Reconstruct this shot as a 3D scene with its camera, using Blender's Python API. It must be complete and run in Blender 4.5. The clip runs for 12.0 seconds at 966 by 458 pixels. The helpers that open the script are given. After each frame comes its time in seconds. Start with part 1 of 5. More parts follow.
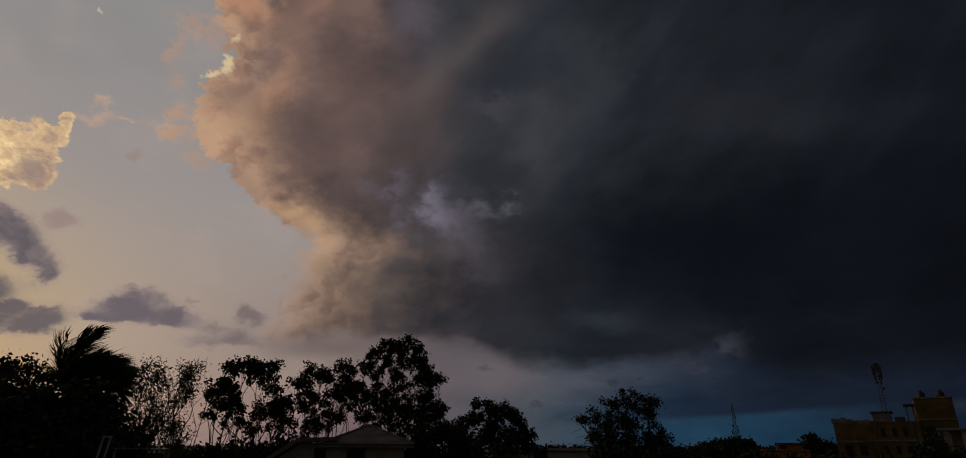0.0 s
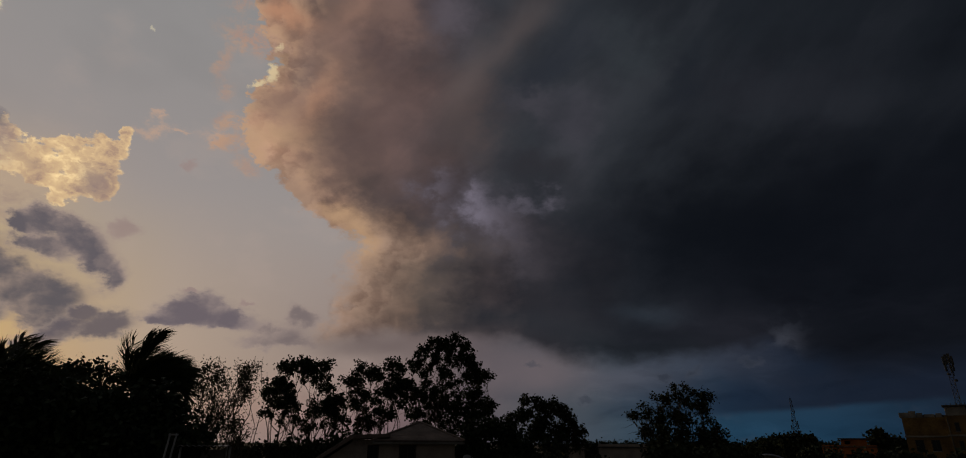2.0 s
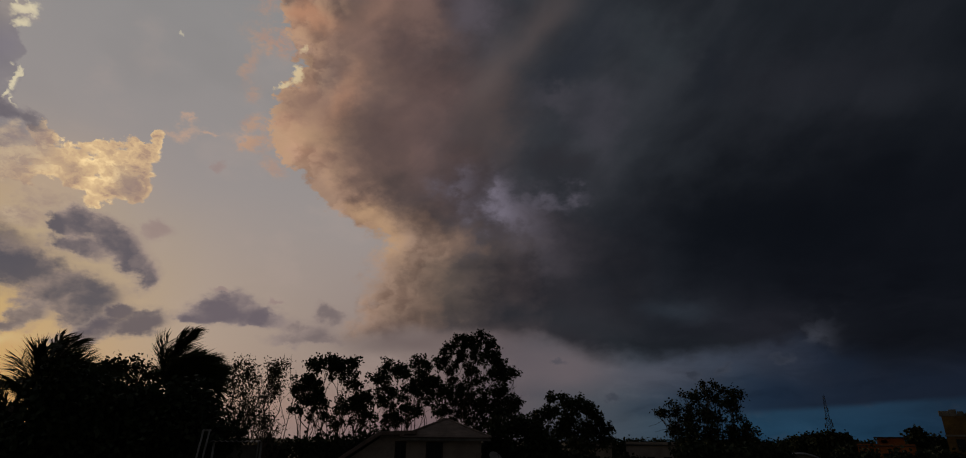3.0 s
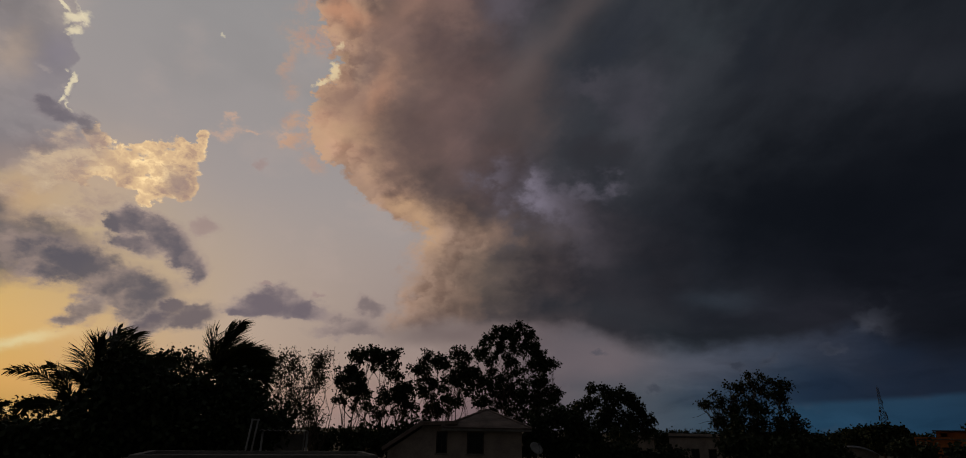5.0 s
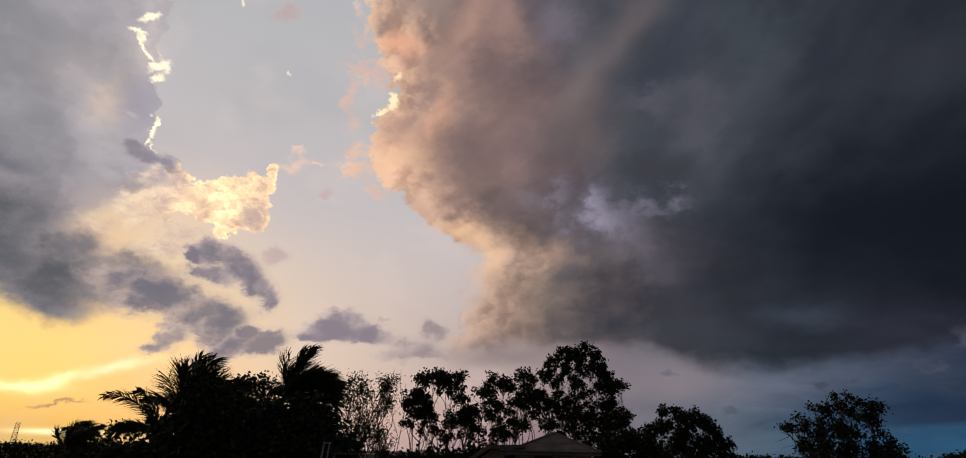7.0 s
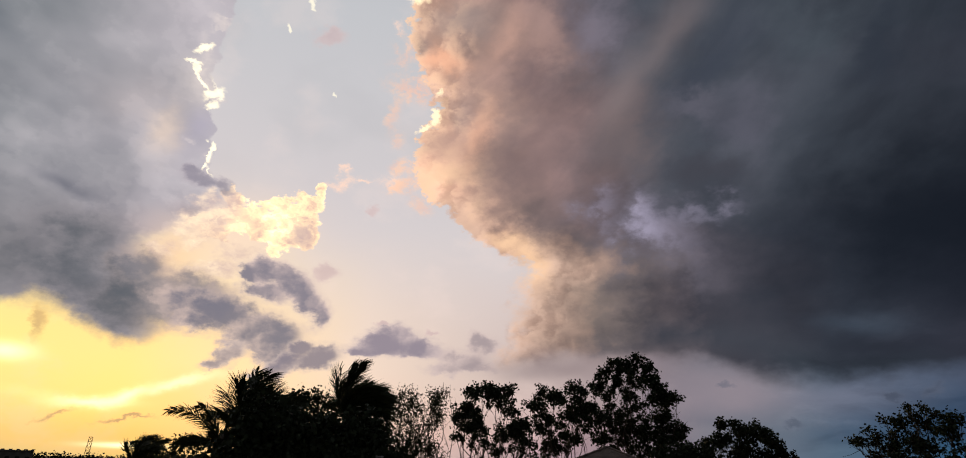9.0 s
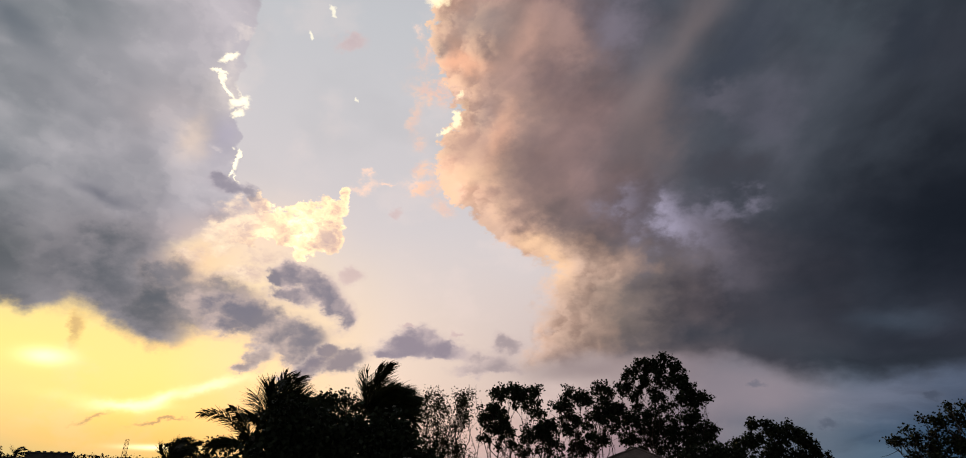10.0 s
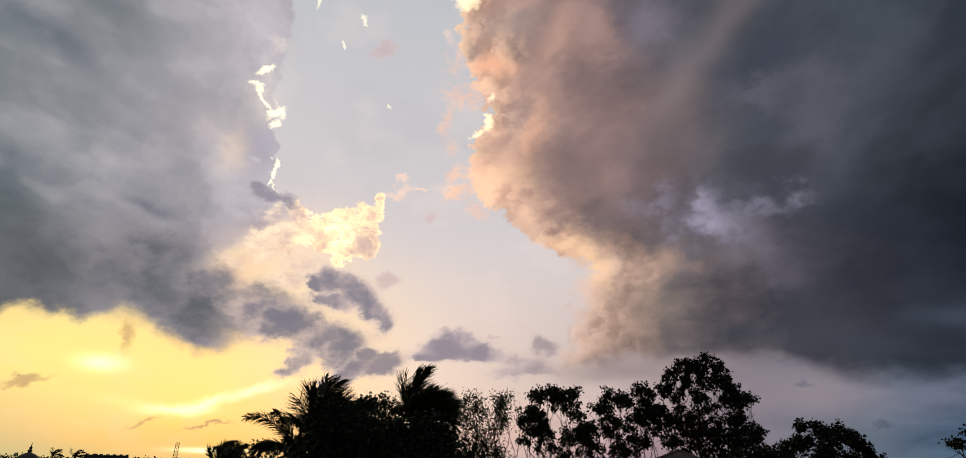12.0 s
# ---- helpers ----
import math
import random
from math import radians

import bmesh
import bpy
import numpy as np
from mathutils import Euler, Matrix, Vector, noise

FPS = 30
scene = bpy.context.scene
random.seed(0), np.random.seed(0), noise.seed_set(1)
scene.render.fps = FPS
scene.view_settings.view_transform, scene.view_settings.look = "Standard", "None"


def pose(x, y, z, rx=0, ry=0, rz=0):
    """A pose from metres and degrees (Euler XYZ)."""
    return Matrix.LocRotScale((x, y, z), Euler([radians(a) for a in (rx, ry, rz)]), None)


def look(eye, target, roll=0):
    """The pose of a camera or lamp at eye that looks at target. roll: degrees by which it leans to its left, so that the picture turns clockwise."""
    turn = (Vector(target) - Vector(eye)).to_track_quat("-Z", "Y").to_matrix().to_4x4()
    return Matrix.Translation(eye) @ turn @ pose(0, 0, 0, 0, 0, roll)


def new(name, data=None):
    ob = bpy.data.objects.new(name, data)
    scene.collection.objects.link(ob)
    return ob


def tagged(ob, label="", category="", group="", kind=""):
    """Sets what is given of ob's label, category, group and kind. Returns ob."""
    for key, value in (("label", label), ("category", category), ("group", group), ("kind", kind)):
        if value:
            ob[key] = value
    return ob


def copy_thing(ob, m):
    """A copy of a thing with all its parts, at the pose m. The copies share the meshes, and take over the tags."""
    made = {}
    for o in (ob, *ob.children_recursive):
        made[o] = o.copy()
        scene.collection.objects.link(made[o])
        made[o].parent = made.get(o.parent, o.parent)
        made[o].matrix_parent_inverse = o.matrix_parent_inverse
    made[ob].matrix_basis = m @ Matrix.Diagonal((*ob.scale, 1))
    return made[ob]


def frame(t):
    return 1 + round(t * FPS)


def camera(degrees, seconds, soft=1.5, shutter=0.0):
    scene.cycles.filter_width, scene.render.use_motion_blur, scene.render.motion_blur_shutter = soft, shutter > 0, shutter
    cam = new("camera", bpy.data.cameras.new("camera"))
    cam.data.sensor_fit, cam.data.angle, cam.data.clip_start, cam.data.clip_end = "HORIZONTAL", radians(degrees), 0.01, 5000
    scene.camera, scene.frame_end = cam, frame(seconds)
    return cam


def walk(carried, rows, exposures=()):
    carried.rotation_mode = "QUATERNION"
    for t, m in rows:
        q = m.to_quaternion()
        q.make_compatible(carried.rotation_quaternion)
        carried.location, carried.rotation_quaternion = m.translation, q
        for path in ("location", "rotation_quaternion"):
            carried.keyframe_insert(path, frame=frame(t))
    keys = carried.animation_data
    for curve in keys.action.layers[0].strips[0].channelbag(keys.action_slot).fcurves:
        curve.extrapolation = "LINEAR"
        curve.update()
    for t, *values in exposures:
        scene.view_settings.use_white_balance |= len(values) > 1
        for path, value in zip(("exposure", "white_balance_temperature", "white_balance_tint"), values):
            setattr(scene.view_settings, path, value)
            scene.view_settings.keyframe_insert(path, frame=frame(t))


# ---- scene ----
EYE = 6.0            # the camera looks out from an upper floor
cam = camera(80.8, 12.0, soft=1.0)
# seconds, turn to the left, tilt up, lean
TURNS = [
    (0.0, 0.0, 21.0, 0.44), (0.5, 1.2, 20.91, 0.44), (1.0, 2.94, 20.79, 0.16), (1.5, 3.75, 20.77, 0.03),
    (2.0, 4.65, 20.65, 0.29), (2.5, 5.56, 20.52, 0.27), (3.0, 7.25, 20.36, 0.58), (5.0, 11.21, 19.47, 0.95),
    (5.5, 12.18, 19.64, 0.83), (6.0, 14.39, 20.1, 0.99), (6.5, 16.16, 20.8, 1.15), (7.0, 17.71, 21.48, 1.18),
    (7.5, 19.34, 21.93, 1.35), (9.5, 23.71, 22.66, 1.32), (10.0, 25.13, 22.67, 1.29), (10.5, 26.75, 22.91, 1.31),
    (11.0, 27.72, 23.01, 1.41), (11.5, 28.31, 23.06, 1.47), (12.0, 28.88, 22.83, 1.37)]
walk(cam, [(t, pose(0, 0, EYE, 90 + tilt, 0, turn) @ pose(0, 0, 0, 0, 0, lean)) for t, turn, tilt, lean in TURNS],
     exposures=[(0.0, -1.1, 6800, 9), (3.0, -1.1, 6800, 10), (5.0, -0.95, 6800, 11), (6.0, -0.53, 6700, 11), (7.5, -0.1, 6500, 10), (9.5, 0.07, 6500, 10), (12.0, 0.05, 6500, 10)])

SUN_AZ, SUN_EL = -54.0, 1.2      # degrees to the right of the first look, and up

# ---- world: evening sky with cloud ----


def lin(r, g, b):
    """Linear colour from display values of 0 to 255."""
    return tuple((c / 255 / 12.92) if c <= 10 else ((c / 255 + 0.055) / 1.055) ** 2.4 for c in (r, g, b)) + (1.0,)


world = bpy.data.worlds.new("evening_sky")
scene.world = world
world.use_nodes = True
NT = world.node_tree
NT.nodes.clear()


def node(kind, ins=(), **props):
    n = NT.nodes.new(kind)
    for key, value in props.items():
        setattr(n, key, value)
    for key, value in dict(ins).items():
        if isinstance(value, bpy.types.NodeSocket):
            NT.links.new(value, n.inputs[key])
        else:
            n.inputs[key].default_value = value
    return n


def m(op, a, b=0.0, c=0.0):
    return node("ShaderNodeMath", {0: a, 1: b, 2: c}, operation=op).outputs[0]


def add(a, b): return m("ADD", a, b)
def sub(a, b): return m("SUBTRACT", a, b)
def mul(a, b): return m("MULTIPLY", a, b)
def mad(a, b, c): return m("MULTIPLY_ADD", a, b, c)


def smooth(x, lo, hi, to0=0.0, to1=1.0):
    n = node("ShaderNodeMapRange", {0: x, 1: lo, 2: hi, 3: to0, 4: to1}, interpolation_type="SMOOTHSTEP")
    return n.outputs[0]


def mix(fac, a, b, how="MIX"):
    n = node("ShaderNodeMix", {0: fac, 6: a, 7: b}, data_type="RGBA", blend_type=how, clamp_factor=True)
    return n.outputs[2]


def ramp(x, lo, hi, stops, bend="LINEAR"):
    """A colour or a number along x, from (place, value) pairs."""
    n = node("ShaderNodeValToRGB", {0: node("ShaderNodeMapRange", {0: x, 1: lo, 2: hi}, clamp=False).outputs[0]})
    n.color_ramp.interpolation = bend
    el = n.color_ramp.elements
    number = not isinstance(stops[0][1], tuple)
    vals = [v for _, v in stops]
    v0, v1 = (min(vals), max(vals)) if number else (0, 1)
    while len(el) < len(stops):
        el.new(0.5)
    for k, (place, v) in enumerate(stops):
        el[k].position = (place - lo) / (hi - lo)
        el[k].color = ((v - v0) / (v1 - v0),) * 3 + (1,) if number else v
    if not number:
        return n.outputs[0]
    return mad(node("ShaderNodeSeparateColor", {0: n.outputs[0]}).outputs[0], v1 - v0, v0)


def fbm(vec, scale, detail, rough=0.55, kind="FBM"):
    n = node("ShaderNodeTexNoise", {"Vector": vec, "Scale": scale, "Detail": detail, "Roughness": rough}, noise_dimensions="3D", noise_type=kind, normalize=True)
    return n.outputs[0], n.outputs[1]


def vmath(op, a, b=(0, 0, 0), s=1.0):
    n = node("ShaderNodeVectorMath", {0: a, 1: b}, operation=op)
    if op == "SCALE":
        n.inputs[3].default_value = s
    return n.outputs[1] if op in ("DOT_PRODUCT", "LENGTH") else n.outputs[0]


def rr(vec, a, e, ra, re, turn=0.0):
    """Squared distance from a point of the sky, in radii of an ellipse. The third part of vec is 1."""
    c, s = math.cos(radians(turn)), math.sin(radians(turn))
    p = vmath("DOT_PRODUCT", vec, (c / ra, s / ra, -(a * c + e * s) / ra))
    q = vmath("DOT_PRODUCT", vec, (-s / re, c / re, (a * s - e * c) / re))
    return mad(p, p, mul(q, q))


def glow(vec, a, e, ra, re, turn=0.0):
    return m("EXPONENT", mul(rr(vec, a, e, ra, re, turn), -1.0))


def puffs(vec, *spots, blend=0.0):
    """Least squared distance from several ellipses, melted into one another by blend."""
    out = None
    for s in spots:
        d = rr(vec, *s)
        out = d if out is None else (m("SMOOTH_MIN", out, d, blend) if blend else m("MINIMUM", out, d))
    return out


WAY = node("ShaderNodeTexCoord").outputs["Generated"]
sx, sy, sz = node("ShaderNodeSeparateXYZ", {0: WAY}).outputs
AZ = m("DEGREES", m("ARCTAN2", sx, sy))
EL = m("DEGREES", m("ARCSINE", sz))
SKY0 = node("ShaderNodeCombineXYZ", {0: AZ, 1: EL, 2: 1.0}).outputs[0]
FLAT = vmath("MULTIPLY", WAY, (1, 1, 1.5))         # cloud is wider than it is high

n_big, _ = fbm(FLAT, 2.6, 3.0, 0.5)
n_soft, c_soft = fbm(FLAT, 5.5, 3.5, 0.45)
n_mid, c_mid = fbm(FLAT, 10.0, 6.0, 0.55)
n_fine, c_fine = fbm(FLAT, 30.0, 8.0, 0.6)


def shifted(ae, *moves):
    """Azimuth and elevation, stirred by noise colours, and both as a vector."""
    a, e = ae
    for colour, degrees in moves:
        red, green, _ = node("ShaderNodeSeparateColor", {0: colour}).outputs
        a, e = add(a, mad(red, degrees, -degrees / 2)), add(e, mad(green, degrees, -degrees / 2))
    return a, e, node("ShaderNodeCombineXYZ", {0: a, 1: e, 2: 1.0}).outputs[0]


sA, sE, SOFT = shifted((AZ, EL), (c_soft, 5.0), (c_mid, 1.5))
WISP = shifted((AZ, EL), (c_mid, 3.0), (c_fine, 2.6))[2]

# relief of the billows, lit from the sunset side
r0, _ = fbm(vmath("ADD", FLAT, (-0.045, -0.01, -0.03)), 5.5, 3.5, 0.45)
r1, _ = fbm(vmath("ADD", FLAT, (-0.028, -0.004, -0.014)), 10.0, 6.0, 0.55)
r2, _ = fbm(vmath("ADD", FLAT, (-0.010, -0.002, -0.004)), 30.0, 8.0, 0.6)


def cells(vec, scale):
    """Rounded heads of cumulus."""
    return node("ShaderNodeTexVoronoi", {"Vector": vec, "Scale": scale, "Randomness": 1.0}, voronoi_dimensions="3D", feature="F1").outputs["Distance"]


STIR = vmath("ADD", vmath("MULTIPLY", WAY, (1, 1, 1.15)), vmath("SCALE", vmath("SUBTRACT", c_mid, (0.5, 0.5, 0.5)), s=0.10))
STIR = vmath("ADD", STIR, vmath("SCALE", vmath("SUBTRACT", c_fine, (0.5, 0.5, 0.5)), s=0.035))
h1, h2 = cells(STIR, 13.0), cells(STIR, 31.0)
g1, g2 = cells(vmath("ADD", STIR, (-0.016, -0.003, 0.010)), 13.0), cells(vmath("ADD", STIR, (-0.007, -0.001, 0.004)), 31.0)
HEADS = add(mul(sub(g1, h1), 1.0), mul(sub(g2, h2), 0.7))
PUFF = sub(0.75, add(mul(h1, 0.8), mul(h2, 0.45)))
BROAD = mul(sub(n_soft, r0), 2.6)
RELIEF = add(add(mul(sub(n_mid, r1), 1.2), mul(sub(n_fine, r2), 0.36)), mul(HEADS, 0.68))
tone = add(mul(sub(n_soft, 0.5), 1.7), mul(sub(n_big, 0.5), 1.3))

# open sky
low = ramp(AZ, -90, 60, [(-85, lin(205, 175, 130)), (-66, lin(218, 200, 142)), (-55, lin(246, 208, 126)), (-46, lin(247, 209, 150)), (-32, lin(234, 204, 188)), (-24, lin(210, 181, 176)),
                         (-16, lin(178, 152, 158)), (-4, lin(122, 108, 120)), (8, lin(74, 100, 120)), (17, lin(43, 86, 118)), (26, lin(34, 72, 106)), (33, lin(26, 50, 76)), (45, lin(22, 40, 62))])
mid = ramp(AZ, -90, 60, [(-85, lin(235, 195, 110)), (-64, lin(252, 224, 150)), (-54, lin(252, 221, 144)), (-46, lin(249, 221, 171)), (-34, lin(236, 215, 200)),
                         (-18, lin(207, 187, 184)), (-6, lin(136, 120, 128)), (8, lin(90, 90, 106)), (45, lin(40, 56, 78))])
high = ramp(EL, 10, 90, [(14, lin(224, 212, 210)), (24, lin(213, 206, 208)), (42, lin(199, 200, 204)), (80, lin(150, 155, 170))])
open_sky = mix(smooth(EL, 1, 9), low, mid)
open_sky = mix(smooth(add(EL, mul(sub(n_big, 0.5), 8)), 9, 22), open_sky, high)
nishita = node("ShaderNodeTexSky", {0: WAY}, sky_type="NISHITA", sun_disc=False, sun_elevation=radians(SUN_EL), sun_rotation=radians(SUN_AZ), dust_density=3.0)
open_sky = mix(0.1, open_sky, mix(1.0, nishita.outputs[0], (0.35, 0.35, 0.35, 1), "MULTIPLY"))

# sunset light under the left bank
open_sky = mix(mul(glow(SOFT, -66, 7.8, 6.8, 2.8), 0.9), open_sky, lin(255, 238, 142))
open_sky = mix(mul(glow(SKY0, -62.1, 7.3, 1.5, 0.6), 0.9), open_sky, (1.8, 1.6, 0.8, 1))
RIDGE = shifted((AZ, EL), (c_mid, 0.9), (c_fine, 1.0))[2]
open_sky = mix(mul(glow(RIDGE, -59.1, 4.3, 3.40, 0.43, -5), 0.75), open_sky, lin(255, 244, 150))
open_sky = mix(mul(glow(RIDGE, -55.6, 4.0, 2.36, 0.40, 3), 0.9), open_sky, (1.7, 1.46, 0.76, 1))
open_sky = mix(glow(RIDGE, -53.5, 4.7, 1.50, 0.48, 31), open_sky, (1.9, 1.6, 0.8, 1))
open_sky = mix(mul(glow(RIDGE, -50.4, 5.8, 3.03, 0.38, 18), 0.85), open_sky, (1.5, 1.3, 0.76, 1))
open_sky = mix(mul(glow(WISP, -57.0, 5.6, 6.0, 1.3, -4), 0.4), open_sky, lin(255, 236, 140))
open_sky = mix(mul(glow(SKY0, -54, 1.2, 6.0, 1.2), 0.5), open_sky, lin(255, 206, 98))
open_sky = mix(mul(glow(SOFT, -49, 16.5, 6.5, 4.5), 0.8), open_sky, lin(254, 226, 184))
open_sky = mix(mul(smooth(n_mid, 0.5, 0.7), 0.14), open_sky, lin(250, 225, 215))
open_sky = mix(mul(mul(smooth(n_soft, 0.52, 0.68), smooth(EL, 20, 32)), 0.2), open_sky, lin(176, 176, 180))
open_sky = mix(mul(mul(smooth(n_soft, 0.45, 0.65), smooth(EL, 10, 4)), mul(smooth(AZ, -40, -52), 0.2)), open_sky, lin(236, 194, 118))

open_sky = mix(glow(SKY0, -52.4, 0.85, 2.6, 0.2), open_sky, (1.9, 1.5, 0.8, 1))

# cloud tools: paint a soft stroke, multiply a tone, build a scrap of cloud
EDGE_A, EDGE_E, EDGE = shifted((AZ, EL), (c_mid, 2.6), (c_fine, 2.4))
TEAR = shifted((AZ, EL), (c_mid, 2.0), (c_fine, 2.2))[2]
n_grain, c_grain = fbm(FLAT, 75.0, 6.0, 0.62)
n_curl, _ = fbm(vmath("ADD", FLAT, vmath("SCALE", c_fine, s=0.05)), 42.0, 4.0, 0.55)
CURL = m("ABSOLUTE", mad(n_curl, 2.0, -1.0))        # thin bright curls where it nears nothing
FRAY = shifted((AZ, EL), (c_mid, 1.8), (c_fine, 2.2), (c_grain, 0.7))[2]
STORM = shifted((AZ, EL), (c_soft, 5.0), (c_mid, 6.0), (c_fine, 4.0))[2]
RAGGED = add(add(mul(sub(n_fine, 0.5), 1.6), mul(sub(n_mid, 0.5), 0.9)), add(mul(sub(PUFF, 0.2), 0.5), mul(sub(n_grain, 0.5), 0.5)))


def stroke(under, vec, where, colour, strength=0.6):
    return mix(mul(glow(vec, *where), strength), under, lin(*colour))


def tint(under, amount, by):
    return mix(amount, under, mix(1.0, under, (*by, 1), "MULTIPLY"))


def scrap(under, spots, core, skin, cover=0.92, firm=0.75, ragged=1.0, floor=None):
    """A torn scrap of cloud: thin and light at its skin, dark and cool in its core."""
    body = add(sub(1.2, puffs(FRAY, *spots, blend=1.2)), mul(RAGGED, ragged))
    if floor is not None:
        body = add(body, mul(smooth(add(EL, mul(sub(n_fine, 0.5), 1.2)), floor + 0.5, floor - 0.5), -1.6))
    lit = add(body, add(mul(RELIEF, -2.4), mul(sub(n_soft, 0.5), 1.6)))
    under = mix(mul(smooth(body, -1.0, 0.4), 0.45 * cover), under, lin(*skin))
    return mix(mul(smooth(body, -0.2, firm), cover), under, mix(smooth(lit, -0.3, 1.5), lin(*skin), lin(*core)))


# left bank
l_edge = ramp(EDGE_E, 5, 50, [(9, -53.0), (12, -53.5), (14, -54.5), (16, -55.2), (17.5, -55.0), (19, -52.8), (20.7, -50.8), (22.5, -49.6), (24, -50.4), (25, -51.6), (26.5, -51.4), (27.5, -52.1), (28.7, -52.1),
                              (30.3, -52.7), (31.7, -51.4), (33.5, -53.0), (34.7, -52.6), (36.9, -52.7), (39.2, -52.4), (41.8, -52.9), (48, -53.0)])
l_base = ramp(AZ, -95, -38, [(-90, 9.0), (-69.6, 10.3), (-67.4, 10.9), (-65.8, 10.9), (-64.4, 10.5), (-61.6, 12.0), (-58.6, 11.2), (-56.9, 10.1), (-55.2, 9.2), (-53.4, 9.2), (-51.8, 10.3), (-46, 11.5)])
l_in = sub(l_edge, EDGE_A)
l_loose = smooth(EL, 25, 19, 0.22, 1.7)
l_mask = mul(smooth(m("DIVIDE", l_in, l_loose), -1.0, 1.0), smooth(sub(add(EL, add(mul(sub(n_mid, 0.5), 4), mul(sub(n_fine, 0.5), 1.4))), l_base), -0.5, 0.7))
l_far = add(smooth(sA, -77, -50), mul(tone, 0.22))
l_up = mix(l_far, lin(112, 120, 125), lin(190, 183, 189))
l_low = mix(l_far, lin(94, 100, 104), lin(172, 161, 167))
l_col = mix(smooth(add(sE, mul(tone, 3.0)), 13, 24), l_low, l_up)
l_col = tint(l_col, mul(smooth(BROAD, -0.02, -0.3), 0.28), (0.6, 0.62, 0.65))
l_col = mix(mul(smooth(BROAD, 0.02, 0.3), 0.22), l_col, lin(206, 200, 204))
l_col = stroke(l_col, SOFT, (-73.0, 31.8, 5.0, 1.2, -14), (90, 99, 110), 0.6)
l_col = stroke(l_col, SOFT, (-71.3, 21.5, 2.7, 2.4), (104, 114, 121), 0.45)
l_col = stroke(l_col, SOFT, (-66.0, 20.0, 3.6, 1.1, -16), (118, 119, 126), 0.55)
l_col = stroke(l_col, SOFT, (-61.9, 21.0, 2.0, 0.6, -8), (112, 113, 124), 0.7)
l_col = stroke(l_col, SOFT, (-67.0, 14.0, 5.6, 2.5, 8), (90, 95, 99), 0.85)
l_col = stroke(l_col, SOFT, (-59.2, 29.6, 2.9, 2.2, 17), (192, 180, 180), 0.4)
l_col = stroke(l_col, SOFT, (-53.2, 28.2, 1.4, 2.4), (176, 170, 188), 0.6)
l_col = stroke(l_col, TEAR, (-55.7, 27.3, 1.4, 1.9), (228, 206, 190), 0.7)
l_col = stroke(l_col, SOFT, (-54.6, 18.8, 2.4, 1.8), (208, 188, 184), 0.6)
l_col = stroke(l_col, TEAR, (-52.0, 20.5, 1.8, 0.8, -11), (146, 136, 148), 0.7)
l_col = mix(mul(smooth(l_in, 2.6, 0.3), mul(smooth(EL, 23, 27), mul(smooth(RELIEF, -0.05, 0.12), 0.5))), l_col, lin(232, 218, 210))
l_col = tint(l_col, mul(smooth(add(RELIEF, mul(sub(n_fine, 0.5), 0.4)), 0.02, -0.2), mul(smooth(EL, 30, 18, 0.25, 1.0), 0.4)), (0.72, 0.74, 0.78))
l_col = tint(l_col, mul(smooth(add(RELIEF, mul(sub(n_fine, 0.5), 0.4)), 0.02, 0.2), 0.3), (1.22, 1.2, 1.18))
sky = mix(l_mask, open_sky, l_col)
# its thin white lining
fringe = mul(mul(smooth(l_in, -0.16, 0.0), smooth(l_in, 0.42, 0.08)), mul(smooth(EL, 23.5, 25.2), smooth(EL, 33.5, 31.0)))
sky = mix(mul(fringe, smooth(add(n_mid, mul(sub(n_fine, 0.5), 0.9)), 0.44, 0.6)), sky, (1.6, 1.45, 1.05, 1))
lining = add(puffs(TEAR, (-54.3, 35.0, 0.8, 0.3, 22), (-55.2, 33.6, 0.6, 0.16), (-54.0, 32.8, 1.1, 0.16, -33), (-52.4, 31.9, 0.9, 0.36, 29), (-52.6, 30.7, 0.5, 0.32, 12), (-51.6, 26.6, 0.14, 0.7), (-51.8, 25.0, 0.12, 0.5)), mul(sub(n_grain, 0.5), -1.8))
sky = stroke(sky, TEAR, (-54.0, 32.4, 1.9, 1.9, -30), (236, 222, 214), 0.5)
sky = mix(mul(smooth(lining, 2.4, 0.1), 0.82), sky, (1.5, 1.34, 0.95, 1))

# torn, backlit horn of cloud
sky = stroke(sky, SOFT, (-46.5, 19.6, 5.2, 2.8, 20), (252, 222, 196), 0.75)
sky = stroke(sky, SOFT, (-52.2, 17.1, 2.3, 1.5, 7), (254, 214, 170), 0.75)
horn = puffs(EDGE, (-45.7, 20.9, 2.9, 1.9, 6), (-43.3, 21.7, 3.0, 1.9, 24), (-41.6, 23.2, 2.0, 1.8, 20), (-40.6, 24.6, 0.8, 1.6, -10), (-41.0, 20.6, 1.4, 2.1, 15), (-48.0, 20.9, 2.4, 1.4, 3), (-43.3, 19.6, 2.7, 1.3, 6), (-50.0, 19.6, 2.4, 1.3, 12), (-48.6, 22.6, 1.4, 0.9, -15), blend=0.5)
horn_body = add(sub(1.0, horn), mul(RAGGED, 1.9))
horn_mask = smooth(horn_body, -0.1, 0.25)
